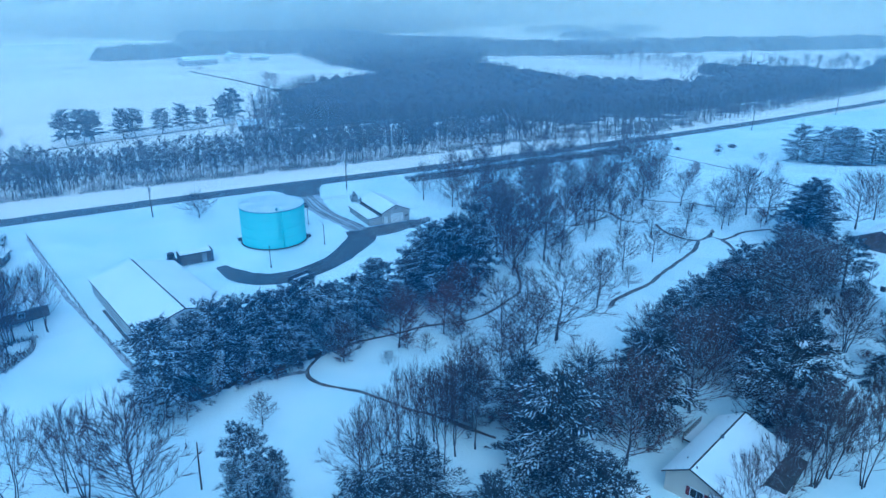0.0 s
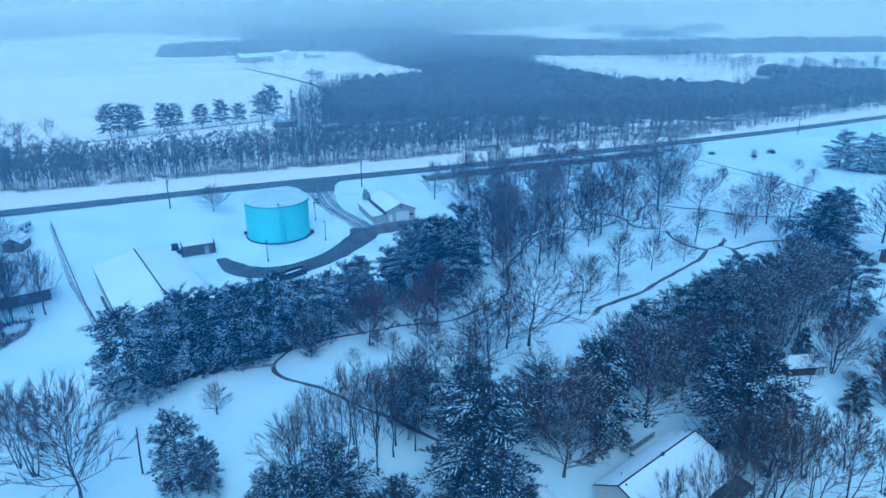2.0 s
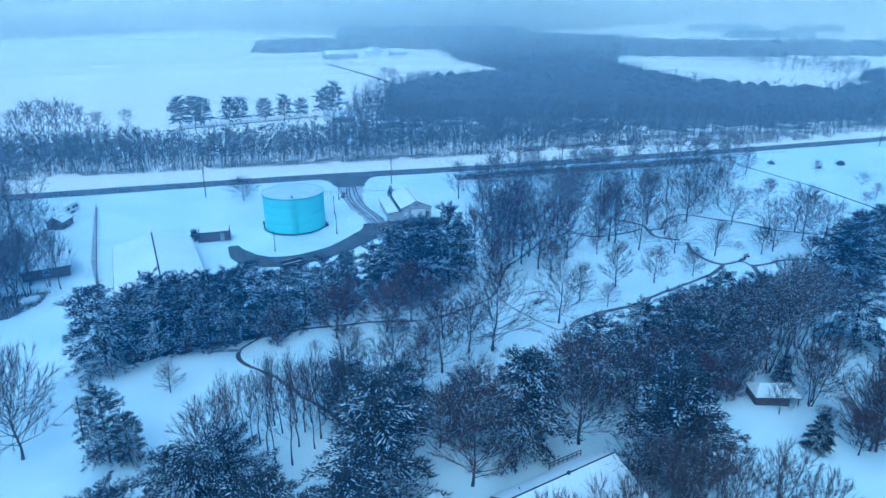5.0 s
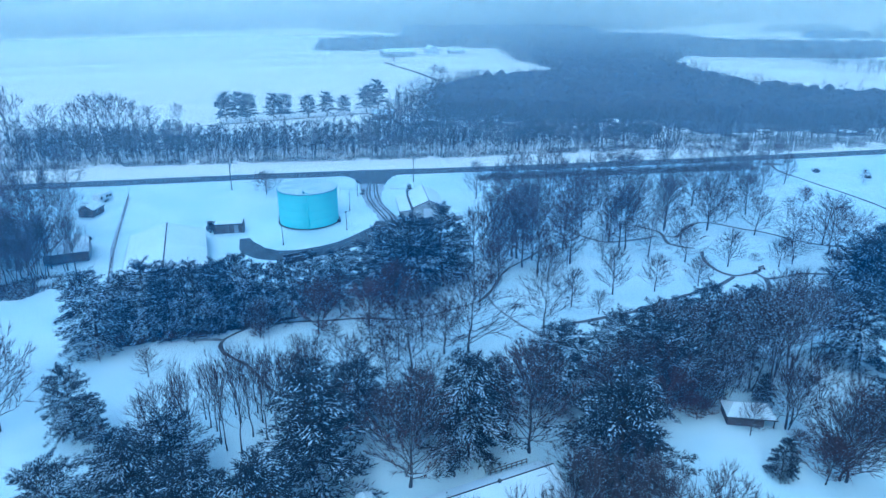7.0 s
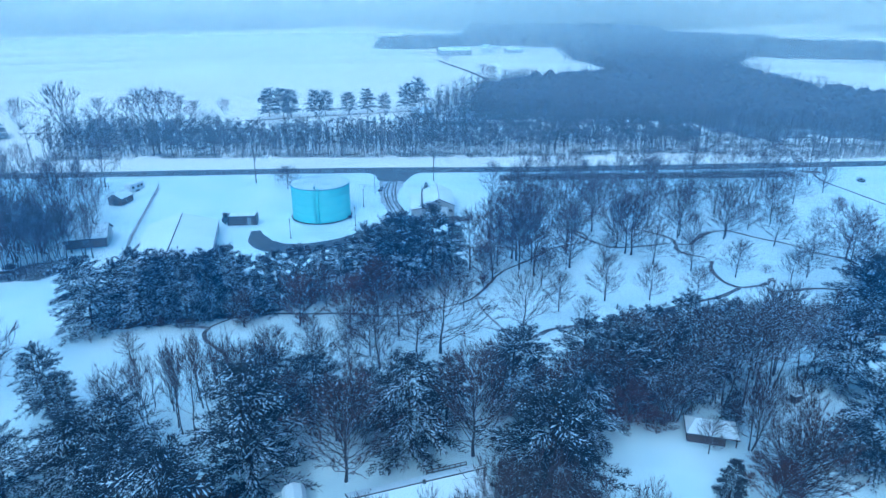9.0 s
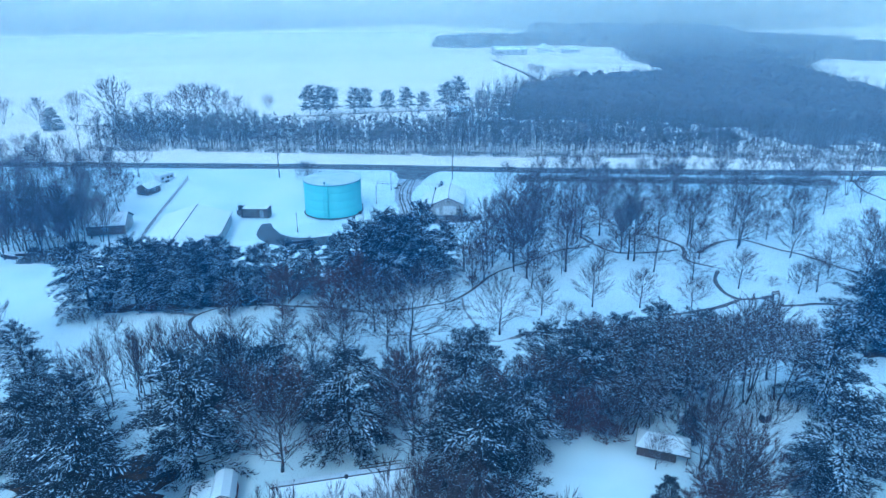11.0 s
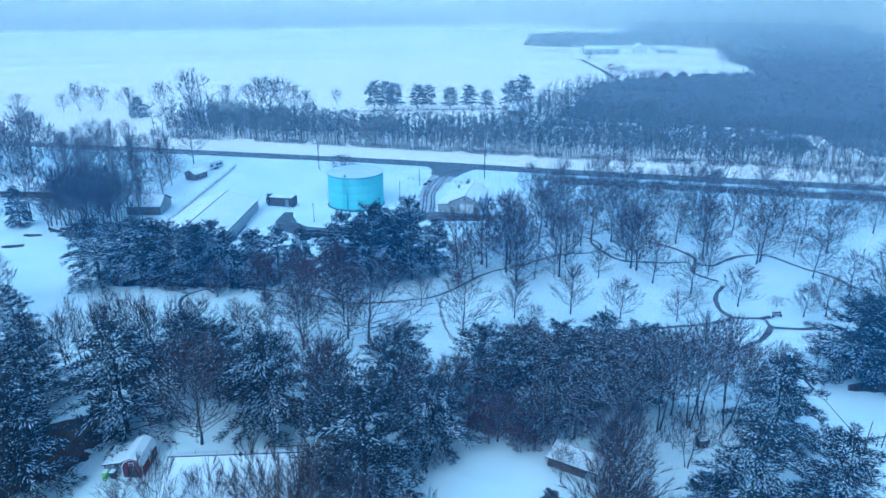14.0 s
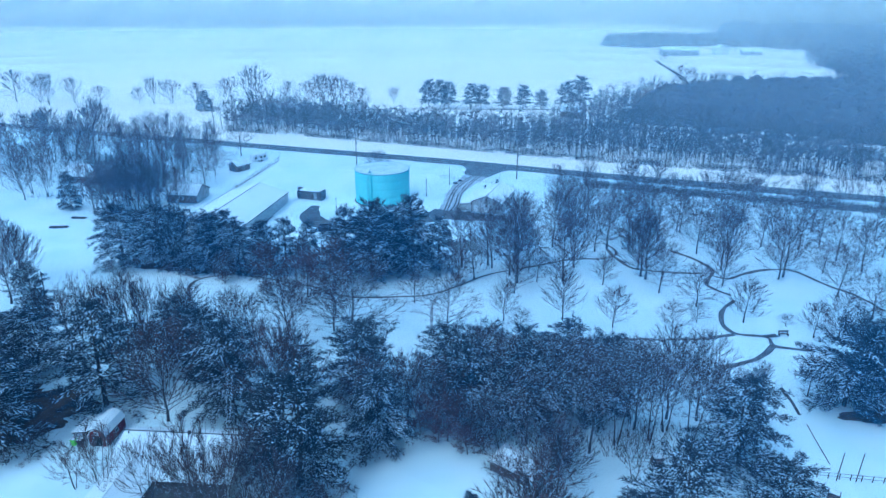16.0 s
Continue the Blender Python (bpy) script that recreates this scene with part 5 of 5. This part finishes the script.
def red_shed():
    shed = thing("red_shed", pose(47.8, 42.6, 0, 0, 0, 14) @ Matrix.Diagonal((0.85, 0.9, 0.85, 1)), "small barn-red garden shed with white trim and a snowy gambrel roof", "shed")
    g = [(-1.5, 0), (1.5, 0), (1.5, 1.9), (1.05, 2.7), (0, 3.1), (-1.05, 2.7), (-1.5, 1.9)]
    s = Shape()
    s.prism(g, -2.4, 2.4)
    part("wall", s, RED_BOARD, shed)
    edge = [(1.62, 1.85), (1.12, 2.78), (0, 3.2), (-1.12, 2.78), (-1.62, 1.85)]
    for a, b in zip(edge, edge[1:]):
        s = Shape()
        s.prism([a, b, (b[0] * 1.02, b[1] + 0.1), (a[0] * 1.03, a[1] + 0.1)], -2.6, 2.6)
        part("roof", s, SHINGLE, shed)
        s = Shape()
        s.prism([(a[0] * 1.03, a[1] + 0.104), (b[0] * 1.02, b[1] + 0.104), (b[0], b[1] + 0.24), (a[0] * 0.97, a[1] + 0.2)], -2.55, 2.55)
        part("roof_snow", s, ROOF_SNOW, shed, "smooth snow on the roof")
    s = Shape()
    for a, b in zip(g[2:], g[3:]):
        s.prism([a, b, (b[0] * 0.9, b[1] - 0.14), (a[0] * 0.9, a[1] - 0.1)], -2.44, -2.40)
    part("gable_trim", s, WHITE_TRIM, shed, "white gable trim")
    for x in (-1.5, 1.38):
        s = Shape()
        s.box((x, -2.45, 0), (x + 0.12, -2.4, 1.9))
        part("corner_board", s, WHITE_TRIM, shed, "white corner board")
    # closed dark panel paints the unlit inside of the open doorway
    door(shed, 0, -2.42, 0.05, 1.5, 1.75, "-y", PANE, "dark panel for the shaded open doorway")
    window(shed, 0, -2.4, 2.05, 0.5, 0.42, "-y")
    window(shed, 1.5, 0.2, 0.95, 0.55, 0.6, "x")
    s = Shape()
    s.prism([(-4.6, 1.55), (-1.5, 2.0), (-1.5, 2.12), (-4.6, 1.67)], -1.9, 2.4)
    part("lean_to_roof", s, SHINGLE, shed)
    s = Shape()
    s.prism([(-4.55, 1.68), (-1.5, 2.13), (-1.6, 2.3), (-4.4, 1.86)], -1.85, 2.35)
    part("roof_snow", s, ROOF_SNOW, shed, "snow on the lean-to")
    s = Shape()
    s.box((-4.4, 1.9, 0), (-1.5, 2.0, 1.6))
    part("back_wall", s, BROWN_WALL, shed, "weathered lean-to boards")
    s = Shape()
    s.box((-4.4, -1.6, 0), (-1.5, -1.52, 0.95))
    part("front_wall", s, GREY_PLASTIC, shed, "grey lean-to front")
    for x in (-4.4, -3.0):
        s = Shape()
        s.box((x, -1.62, 0), (x + 0.1, -1.52, 1.65))
        part("post", s, BROWN_WALL, shed)
    return shed


red_shed()


def wheeled_bin(x, y, turn, mat, label):
    """A tapered plastic bin on two wheels with a snowy lid."""
    can = thing("wheeled_bin", pose(x, y, 0, 0, 0, turn), label, "bin", "bins by the shed")
    s = Shape()
    s.v = [(-0.24, -0.27, 0.06), (0.24, -0.27, 0.06), (0.24, 0.27, 0.06), (-0.24, 0.27, 0.06), (-0.31, -0.38, 0.98), (0.31, -0.38, 0.98), (0.31, 0.34, 0.98), (-0.31, 0.34, 0.98)]
    s.f = [(3, 2, 1, 0), (4, 5, 6, 7), (0, 1, 5, 4), (1, 2, 6, 5), (2, 3, 7, 6), (3, 0, 4, 7)]
    part("body", s, mat, can, bevel=0.03)
    s = Shape()
    s.box((-0.34, -0.42, 0.98), (0.34, 0.38, 1.04))
    part("lid", s, mat, can, bevel=0.02)
    s = Shape()
    s.box((-0.31, -0.38, 1.04), (0.31, 0.34, 1.14))
    part("snow_cap", s, ROOF_SNOW, can, "slab of snow on the lid", bevel=0.04)
    s = Shape()
    s.tube([(-0.3, 0.4, 0.96), (0.3, 0.4, 0.96)], [0.025, 0.025], 6)
    part("handle", s, mat, can)
    for px in (-0.27, 0.27):
        s = Shape()
        s.tube([(px - 0.03, 0.3, 0.12), (px + 0.03, 0.3, 0.12)], [0.12, 0.12], 12)
        part("wheel", s, DARK_METAL, can)
    return can


wheeled_bin(45.2, 39.6, 14, LIME, "lime green wheeled bin with a snowy lid")
wheeled_bin(46.1, 39.8, 10, DARK_METAL, "dark wheeled bin with a snowy lid")

# low outbuilding under the trees
def outbuilding():
    """A low board shed with a hipped roof under snow, an open bay at its end."""
    shed = thing("outbuilding", pose(101.3, 54.4, 0, 0, 0, -17), "low weathered board shed with a snowy hipped roof", "shed")
    hx, hy, eave, top, over = 3.1, 1.8, 1.5, 2.6, 0.3
    for name, p, q in (("wall", (-hx, -hy, 0), (hx - 1.5, -hy + 0.1, eave)), ("wall", (-hx, hy - 0.1, 0), (hx, hy, eave)), ("wall", (-hx, -hy + 0.1, 0), (-hx + 0.1, hy - 0.1, eave)), ("partition", (hx - 1.6, -hy + 0.1, 0), (hx - 1.5, hy - 0.1, eave))):
        s = Shape()
        s.box(p, q)
        part(name, s, BROWN_WALL, shed)
    for k in range(15):
        s = Shape()
        s.box((-hx + 0.1 + k * 0.31, -hy - 0.03, 0.03), (-hx + 0.15 + k * 0.31, -hy, eave - 0.03))
        part("batten", s, GREY_BOARD, shed)
    for x in (hx - 0.12, hx - 1.5):
        s = Shape()
        s.box((x, -hy, 0), (x + 0.12, -hy + 0.12, eave))
        part("post", s, POLE_WOOD, shed)
    for mat, lift, grow, name, label in ((SHINGLE, 0.0, over, "roof", "dark hipped roof"), (ROOF_SNOW, 0.1, over - 0.07, "roof_snow", "smooth snow over the hips")):
        s = Shape()
        ex, ey, rx = hx + grow, hy + grow, hx - hy * 0.55
        rim = [(-ex, -ey), (ex, -ey), (ex, ey), (-ex, ey)]
        low = eave - 0.18 + lift
        s.v = [(x, y, low) for x, y in rim] + [(x, y, low + 0.1) for x, y in rim] + [(-rx, 0, top + lift), (rx, 0, top + lift)]
        s.f = [(3, 2, 1, 0), (0, 1, 5, 4), (1, 2, 6, 5), (2, 3, 7, 6), (3, 0, 4, 7), (4, 5, 9, 8), (5, 6, 9), (6, 7, 8, 9), (7, 4, 8)]
        part(name, s, mat, shed, label, bevel=0.04 if lift else 0.0)
    s = Shape()
    s.box((-0.35, -0.3, 0), (0.35, 0.3, 0.55))
    box = part("stored_crate", s, DARK_METAL, shed, "dark crate in the open bay", bevel=0.03)
    box.matrix_basis = pose(hx - 0.75, 0.3, 0)
    return shed


outbuilding()

# houses on the far side of the yard fence
g1 = gable("garage", at(-16.5, 135.2, 14 - 90), "brown garage with pale gable and broad snowy roof among bare trees", "garage", 8.0, 9.0, 2.4, 4.5, BROWN_WALL, 0.4, bare_ridge=False)
end = Shape()
end.prism([(-3.95, 0.02), (3.95, 0.02), (3.95, 2.38), (0, 4.4), (-3.95, 2.38)], 4.5, 4.53)
part("gable_wall", end, SIDING, g1, "pale grey gable end")
door(g1, 0, 4.53, 0, 2.6, 2.2, "y", SIDING, "pale garage door", 4)
window(g1, 4.0, 0, 1.0, 1.0, 0.8, "x")
g2 = gable("cottage", at(-60.5, 143.5, 10 - 90), "low house with a broad snowy roof among trees", "house", 12.0, 14.5, 2.1, 4.4, BROWN_WALL, 0.6, bare_ridge=False)
window(g2, 6.0, -2.5, 0.7, 1.5, 1.0, "x")
window(g2, 6.0, 2.5, 0.7, 1.5, 1.0, "x")
door(g2, 6.0, 0.2, 0, 1.0, 1.95, "x", RED_BOARD, "dark red front door")
g3 = gable("garden_shed", at(-21.6, 166.5, -12), "small brown shed with a snowy roof by the fence", "shed", 4.0, 5.4, 2.0, 3.2, BROWN_WALL, 0.3, bare_ridge=False)
door(g3, 0, -2.7, 0, 1.6, 1.9, "-y", DARK_METAL, "dark shed door")
window(g3, 2.0, 0, 0.9, 0.7, 0.6, "x")


def camper(x, y, turn):
    van = thing("camper_trailer", at(x, y, turn), "white camper trailer parked in snow by the fence", "trailer")
    s = Shape()
    s.prism([(-2.9, 0.55), (2.9, 0.55), (3.1, 1.6), (2.6, 2.6), (-2.8, 2.6), (-3.0, 1.2)], -1.1, 1.1)
    part("body", s, WHITE_TRIM, van, bevel=0.1)
    for px in (-0.5, 0.45):
        for side in (-1, 1):
            s = Shape()
            s.tube([(px, side * 1.0 - 0.1, 0.36), (px, side * 1.0 + 0.1, 0.36)], [0.36, 0.36], 14)
            part("wheel", s, DARK_METAL, van)
    for px in (-1.8, 0.4, 1.8):
        window(van, px, -1.1, 1.3, 0.8, 0.55, "-y", DARK_METAL)
    s = Shape()
    s.box((-2.7, -1.0, 2.6), (2.5, 1.0, 2.72))
    part("roof_snow", s, ROOF_SNOW, van, "snow on the roof", bevel=0.05)
    s = Shape()
    s.tube([(3.0, 0, 0.55), (4.2, 0, 0.5)], [0.06, 0.06], 6)
    part("drawbar", s, DARK_METAL, van)
    return van


camper(-22.2, 178.2, 70)

# distant farm
f1 = gable("farm_barn", at(106, 663, 15 - 90), "long pale farm barn under snow far away", "barn", 13, 33, 5.0, 8.0, SIDING, 0.5, bare_ridge=False)
for k in range(4):
    door(f1, 6.5, -12 + 8 * k, 0, 4.0, 3.6, "x", GREY_PLASTIC, "wide grey barn door")
f2 = gable("farm_barn", at(143, 688, 14), "white farm building with a steep snowy roof far away", "barn", 12, 14, 5, 9, WHITE_TRIM, 0.5, bare_ridge=False)
window(f2, 0, -7, 2, 2, 1.5, "-y")
f3 = gable("farm_shed", at(170, 690, -76), "low pale farm shed in the distance", "shed", 7, 18, 3, 5, SIDING, 0.4, bare_ridge=False)
door(f3, 3.5, 0, 0, 4.0, 2.6, "x", GREY_PLASTIC, "grey sliding shed door")
f4 = gable("cottage", at(67, 301, 80), "small white-roofed house half hidden by woods", "house", 7, 10, 2.6, 4.6, BROWN_WALL, 0.5, bare_ridge=False)
window(f4, -3.5, 0, 1, 1.4, 1.0, "-x")
f5 = gable("cottage", at(166, 77, 10 - 90), "dark-walled house at the edge of the pines", "house", 9, 14, 2.8, 5.0, BROWN_WALL, 0.5)
window(f5, -4.5, 0, 1, 1.4, 1.0, "-x")


# ---- poles, lamps, signs and seats ----
def utility_pole(tall=9.6):
    pole = thing("utility_pole", Matrix.Identity(4), "tall wooden utility pole with a crossarm", "utility pole", "poles along the road")
    s = Shape()
    s.tube([(0, 0, -0.2), (0, 0, tall)], [0.17, 0.11], 8)
    part("post", s, POLE_WOOD, pole, smooth=True)
    s = Shape()
    s.box((-0.06, -1.1, tall - 0.7), (0.06, 1.1, tall - 0.56))
    part("crossarm", s, POLE_WOOD, pole)
    for y in (-0.95, -0.4, 0.4, 0.95):
        s = Shape()
        s.tube([(0, y, tall - 0.56), (0, y, tall - 0.36)], [0.05, 0.035], 8)
        part("insulator", s, GREY_PLASTIC, pole)
    s = Shape()
    s.tube([(0.3, 0, tall - 2.4), (0.3, 0, tall - 1.5)], [0.2, 0.2], 10)
    part("transformer", s, GREY_PLASTIC, pole, "grey transformer can")
    return pole


first = utility_pole()
first.matrix_basis = at(12.8, 184.5)
for x, y, turn, s in ((68.6, 185.0, 2, 1), (128.9, 189.5, 0, 0.9), (195, 190.5, 0, 0.95), (266, 190.5, 4, 1), (-52, 189, 0, 1), (-120, 188, 0, 1), (340, 197, 5, 1)):
    copy_thing(first, at(x, y, turn, s))


def garden_pole():
    pole = thing("garden_pole", Matrix.Identity(4), "plain grey wooden pole leaning in the snowy garden", "pole")
    s = Shape()
    s.tube([(0, 0, -0.2), (0.12, 0, 3.4), (0.3, 0.05, 6.8)], [0.12, 0.1, 0.075], 8)
    part("post", s, POLE_WOOD, pole, smooth=True)
    s = Shape()
    s.tube([(0.3, 0.05, 6.78), (0.3, 0.05, 6.86), (0.31, 0.05, 6.92)], [0.085, 0.07, 0.02], 8)
    part("snow_cap", s, BRANCH_SNOW, pole, "small cap of snow")
    return pole


garden_pole().matrix_basis = at(5.2, 69.6)


def lamp_post():
    lamp = thing("lamp_post", Matrix.Identity(4), "slim dark lamp post in the snow round the tank", "lamp post", "lamps round the tank")
    s = Shape()
    s.tube([(0, 0, -0.1), (0, 0, 0.35), (0, 0, 0.4), (0, 0, 4.6)], [0.2, 0.2, 0.08, 0.06], 8)
    part("post", s, DARK_METAL, lamp)
    s = Shape()
    s.tube([(0, 0, 4.6), (0, 0, 4.85), (0, 0, 5.0), (0, 0, 5.05)], [0.07, 0.2, 0.22, 0.05], 10)
    part("lantern", s, DARK_METAL, lamp, "unlit dark lantern")
    return lamp


post = lamp_post()
post.matrix_basis = at(31.6, 135.8)
for x, y in ((46.9, 143.9), (48.0, 159.7), (50.6, 172.5)):
    copy_thing(post, at(x, y))


def bench(x, y, turn):
    seat = thing("bench", at(x, y, turn), "dark park bench with snow on its seat beside the path", "bench", "park benches")
    for k in range(3):
        s = Shape()
        s.box((-0.9, -0.25 + k * 0.17, 0.42), (0.9, -0.11 + k * 0.17, 0.46))
        part("seat_slat", s, BROWN_WALL, seat)
        s = Shape()
        s.box((-0.9, 0.27, 0.55 + k * 0.14), (0.9, 0.31, 0.65 + k * 0.14))
        part("back_slat", s, BROWN_WALL, seat)
    for px in (-0.75, 0.75):
        s = Shape()
        s.box((px - 0.04, -0.25, 0), (px + 0.04, 0.3, 0.42))
        s.box((px - 0.04, 0.24, 0.42), (px + 0.04, 0.3, 0.98))
        part("leg", s, DARK_METAL, seat)
    return seat


bench(136.2, 103.9, 20)
bench(153.5, 119.5, -40)
bench(125.5, 166, 5)
bench(21.0, 90.6, 10)


def rail_gate(x0, y0, x1, y1, posts, label, high=1.1, rails=2):
    """A low fence of posts and rails between two places."""
    f = thing("fence", at(x0, y0), label, "fence")
    a, b = Vector((0, 0, 0)), Vector((x1 - x0, y1 - y0, level(x1, y1) - level(x0, y0)))
    for k in range(posts):
        p = a.lerp(b, k / (posts - 1))
        s = Shape()
        s.box((p.x - 0.045, p.y - 0.045, p.z - 0.05), (p.x + 0.045, p.y + 0.045, p.z + high))
        part("post", s, POLE_WOOD, f)
    for r in range(rails):
        z = high * (0.45 + 0.5 * r / max(1, rails - 1))
        s = Shape()
        s.tube([a + Vector((0, 0, z)), b + Vector((0, 0, z))], [0.03, 0.03], 4)
        part("rail", s, POLE_WOOD, f)
    return f


rail_gate(-16.2, 181.5, -5, 127, 19, "thin post and wire fence along the yard", 1.3, 3)
rail_gate(-5, 127, 0.6, 104, 9, "thin post and wire fence along the yard", 1.3, 3)
rail_gate(52.0, 177.5, 45.5, 178.2, 5, "short post and rail fence beside the driveway")
rail_gate(59.0, 177.8, 70.0, 175.4, 7, "post and rail fence behind the garage")
rail_gate(134.6, 65.6, 139.6, 66.6, 5, "dark rail fence across the snowy garden", 0.9)
rail_gate(139.6, 66.6, 144.5, 67.6, 5, "dark rail fence across the snowy garden", 0.9)
rail_gate(113.5, 60.4, 118.0, 61.8, 4, "low rail fence under the pines", 1.0)
rail_gate(176, 190.2, 222, 190.8, 18, "roadside guard fence on short posts", 0.8, 1)
for x, y in ((138.0, 66.0), (140.2, 66.6)):
    s = Shape()
    s.tube([(0, 0, -0.1), (0.12, 0, 4.2)], [0.07, 0.05], 7)
    p = part("garden_post", s, POLE_WOOD)
    p.matrix_world = at(x, y)
    tagged(p, "slim dark pole standing in the snowy garden", "post", "garden poles")


def boat(x, y, turn, size):
    b = thing("rowing_boat", at(x, y, turn, size), "upturned dark boat half buried in snow", "boat", "boats on the snowy lawn")
    s = Shape()
    n = 9
    for i in range(n):
        t = i / (n - 1)
        w = 0.75 * math.sin(math.pi * (0.12 + 0.76 * t)) ** 0.6
        x0 = -2.1 + 4.2 * t
        for a in range(7):
            c = math.pi * a / 6
            s.v.append((x0, w * math.cos(c), 0.55 * math.sin(c) * (0.6 + 0.4 * math.sin(math.pi * t))))
    for i in range(n - 1):
        for a in range(6):
            k = i * 7 + a
            s.f.append((k, k + 1, k + 8, k + 7))
    s.f.append(tuple(range(7)))
    s.f.append(tuple(reversed(range((n - 1) * 7, n * 7))))
    part("hull", s, DARK_METAL, b, smooth=True)
    s = Shape()
    s.box((-1.6, -0.28, 0.5), (1.6, 0.28, 0.62))
    part("snow_cap", s, ROOF_SNOW, b, "snow along the keel", bevel=0.05)
    return b


boat(-32.5, 111.5, 12, 1.0)
boat(-30.0, 116.0, -20, 1.2)
boat(-27.5, 117.5, 5, 1.0)
boat(-31.0, 104.0, 25, 1.1)



def crate(x, y, turn, label):
    """A slatted box on short feet with snow on its lid."""
    box = thing("garden_crate", at(x, y, turn), label, "crate", "boxes in the garden")
    for k in range(4):
        for side in (-1, 1):
            s = Shape()
            s.box((-0.6, side * 0.45 - 0.02, 0.08 + k * 0.24), (0.6, side * 0.45 + 0.02, 0.27 + k * 0.24))
            part("slat", s, BROWN_WALL, box)
    for px in (-0.6, 0.6):
        s = Shape()
        s.box((px - 0.04, -0.47, 0), (px + 0.04, 0.47, 1.05))
        part("end_panel", s, DARK_METAL, box)
    s = Shape()
    s.box((-0.66, -0.5, 1.05), (0.66, 0.5, 1.1))
    part("lid", s, DARK_METAL, box)
    s = Shape()
    s.box((-0.55, -0.4, 1.1), (0.55, 0.4, 1.17))
    part("snow_cap", s, ROOF_SNOW, box, "thin snow on the lid", bevel=0.03)
    return box


crate(117.3, 61.8, 20, "dark slatted garden box in snow under trees")
crate(137.0, 62.2, -15, "dark slatted garden box beside the rail fence")

# bare brown ground under the trees, with the shadow there painted in
for k, (x, y, a, b, turn) in enumerate(((36.2, 42.0, 8.0, 3.4, 72), (29, 44, 8.0, 4.5, 10), (34, 37, 5.0, 3.2, 60), (148.5, 83.5, 6, 2.2, 15), (240, 134, 12, 3.0, -36), (196, 189, 3.4, 1.4, 0), (12, 92.3, 9, 1.8, 4), (28, 94.5, 8, 1.6, 12))):
    c, d = math.cos(radians(turn)), math.sin(radians(turn))
    outline = [(x + a * math.cos(u) * c - b * math.sin(u) * d, y + a * math.cos(u) * d + b * math.sin(u) * c) for u in [2 * math.pi * j / 10 for j in range(10)]]
    tagged(part("litter_and_shade", patch(outline, 0.035 + 0.004 * (k % 5), 1.2, k), LITTER_SHADE), "brown leaf litter and painted shade under trees", "leaf litter", kind="structure")
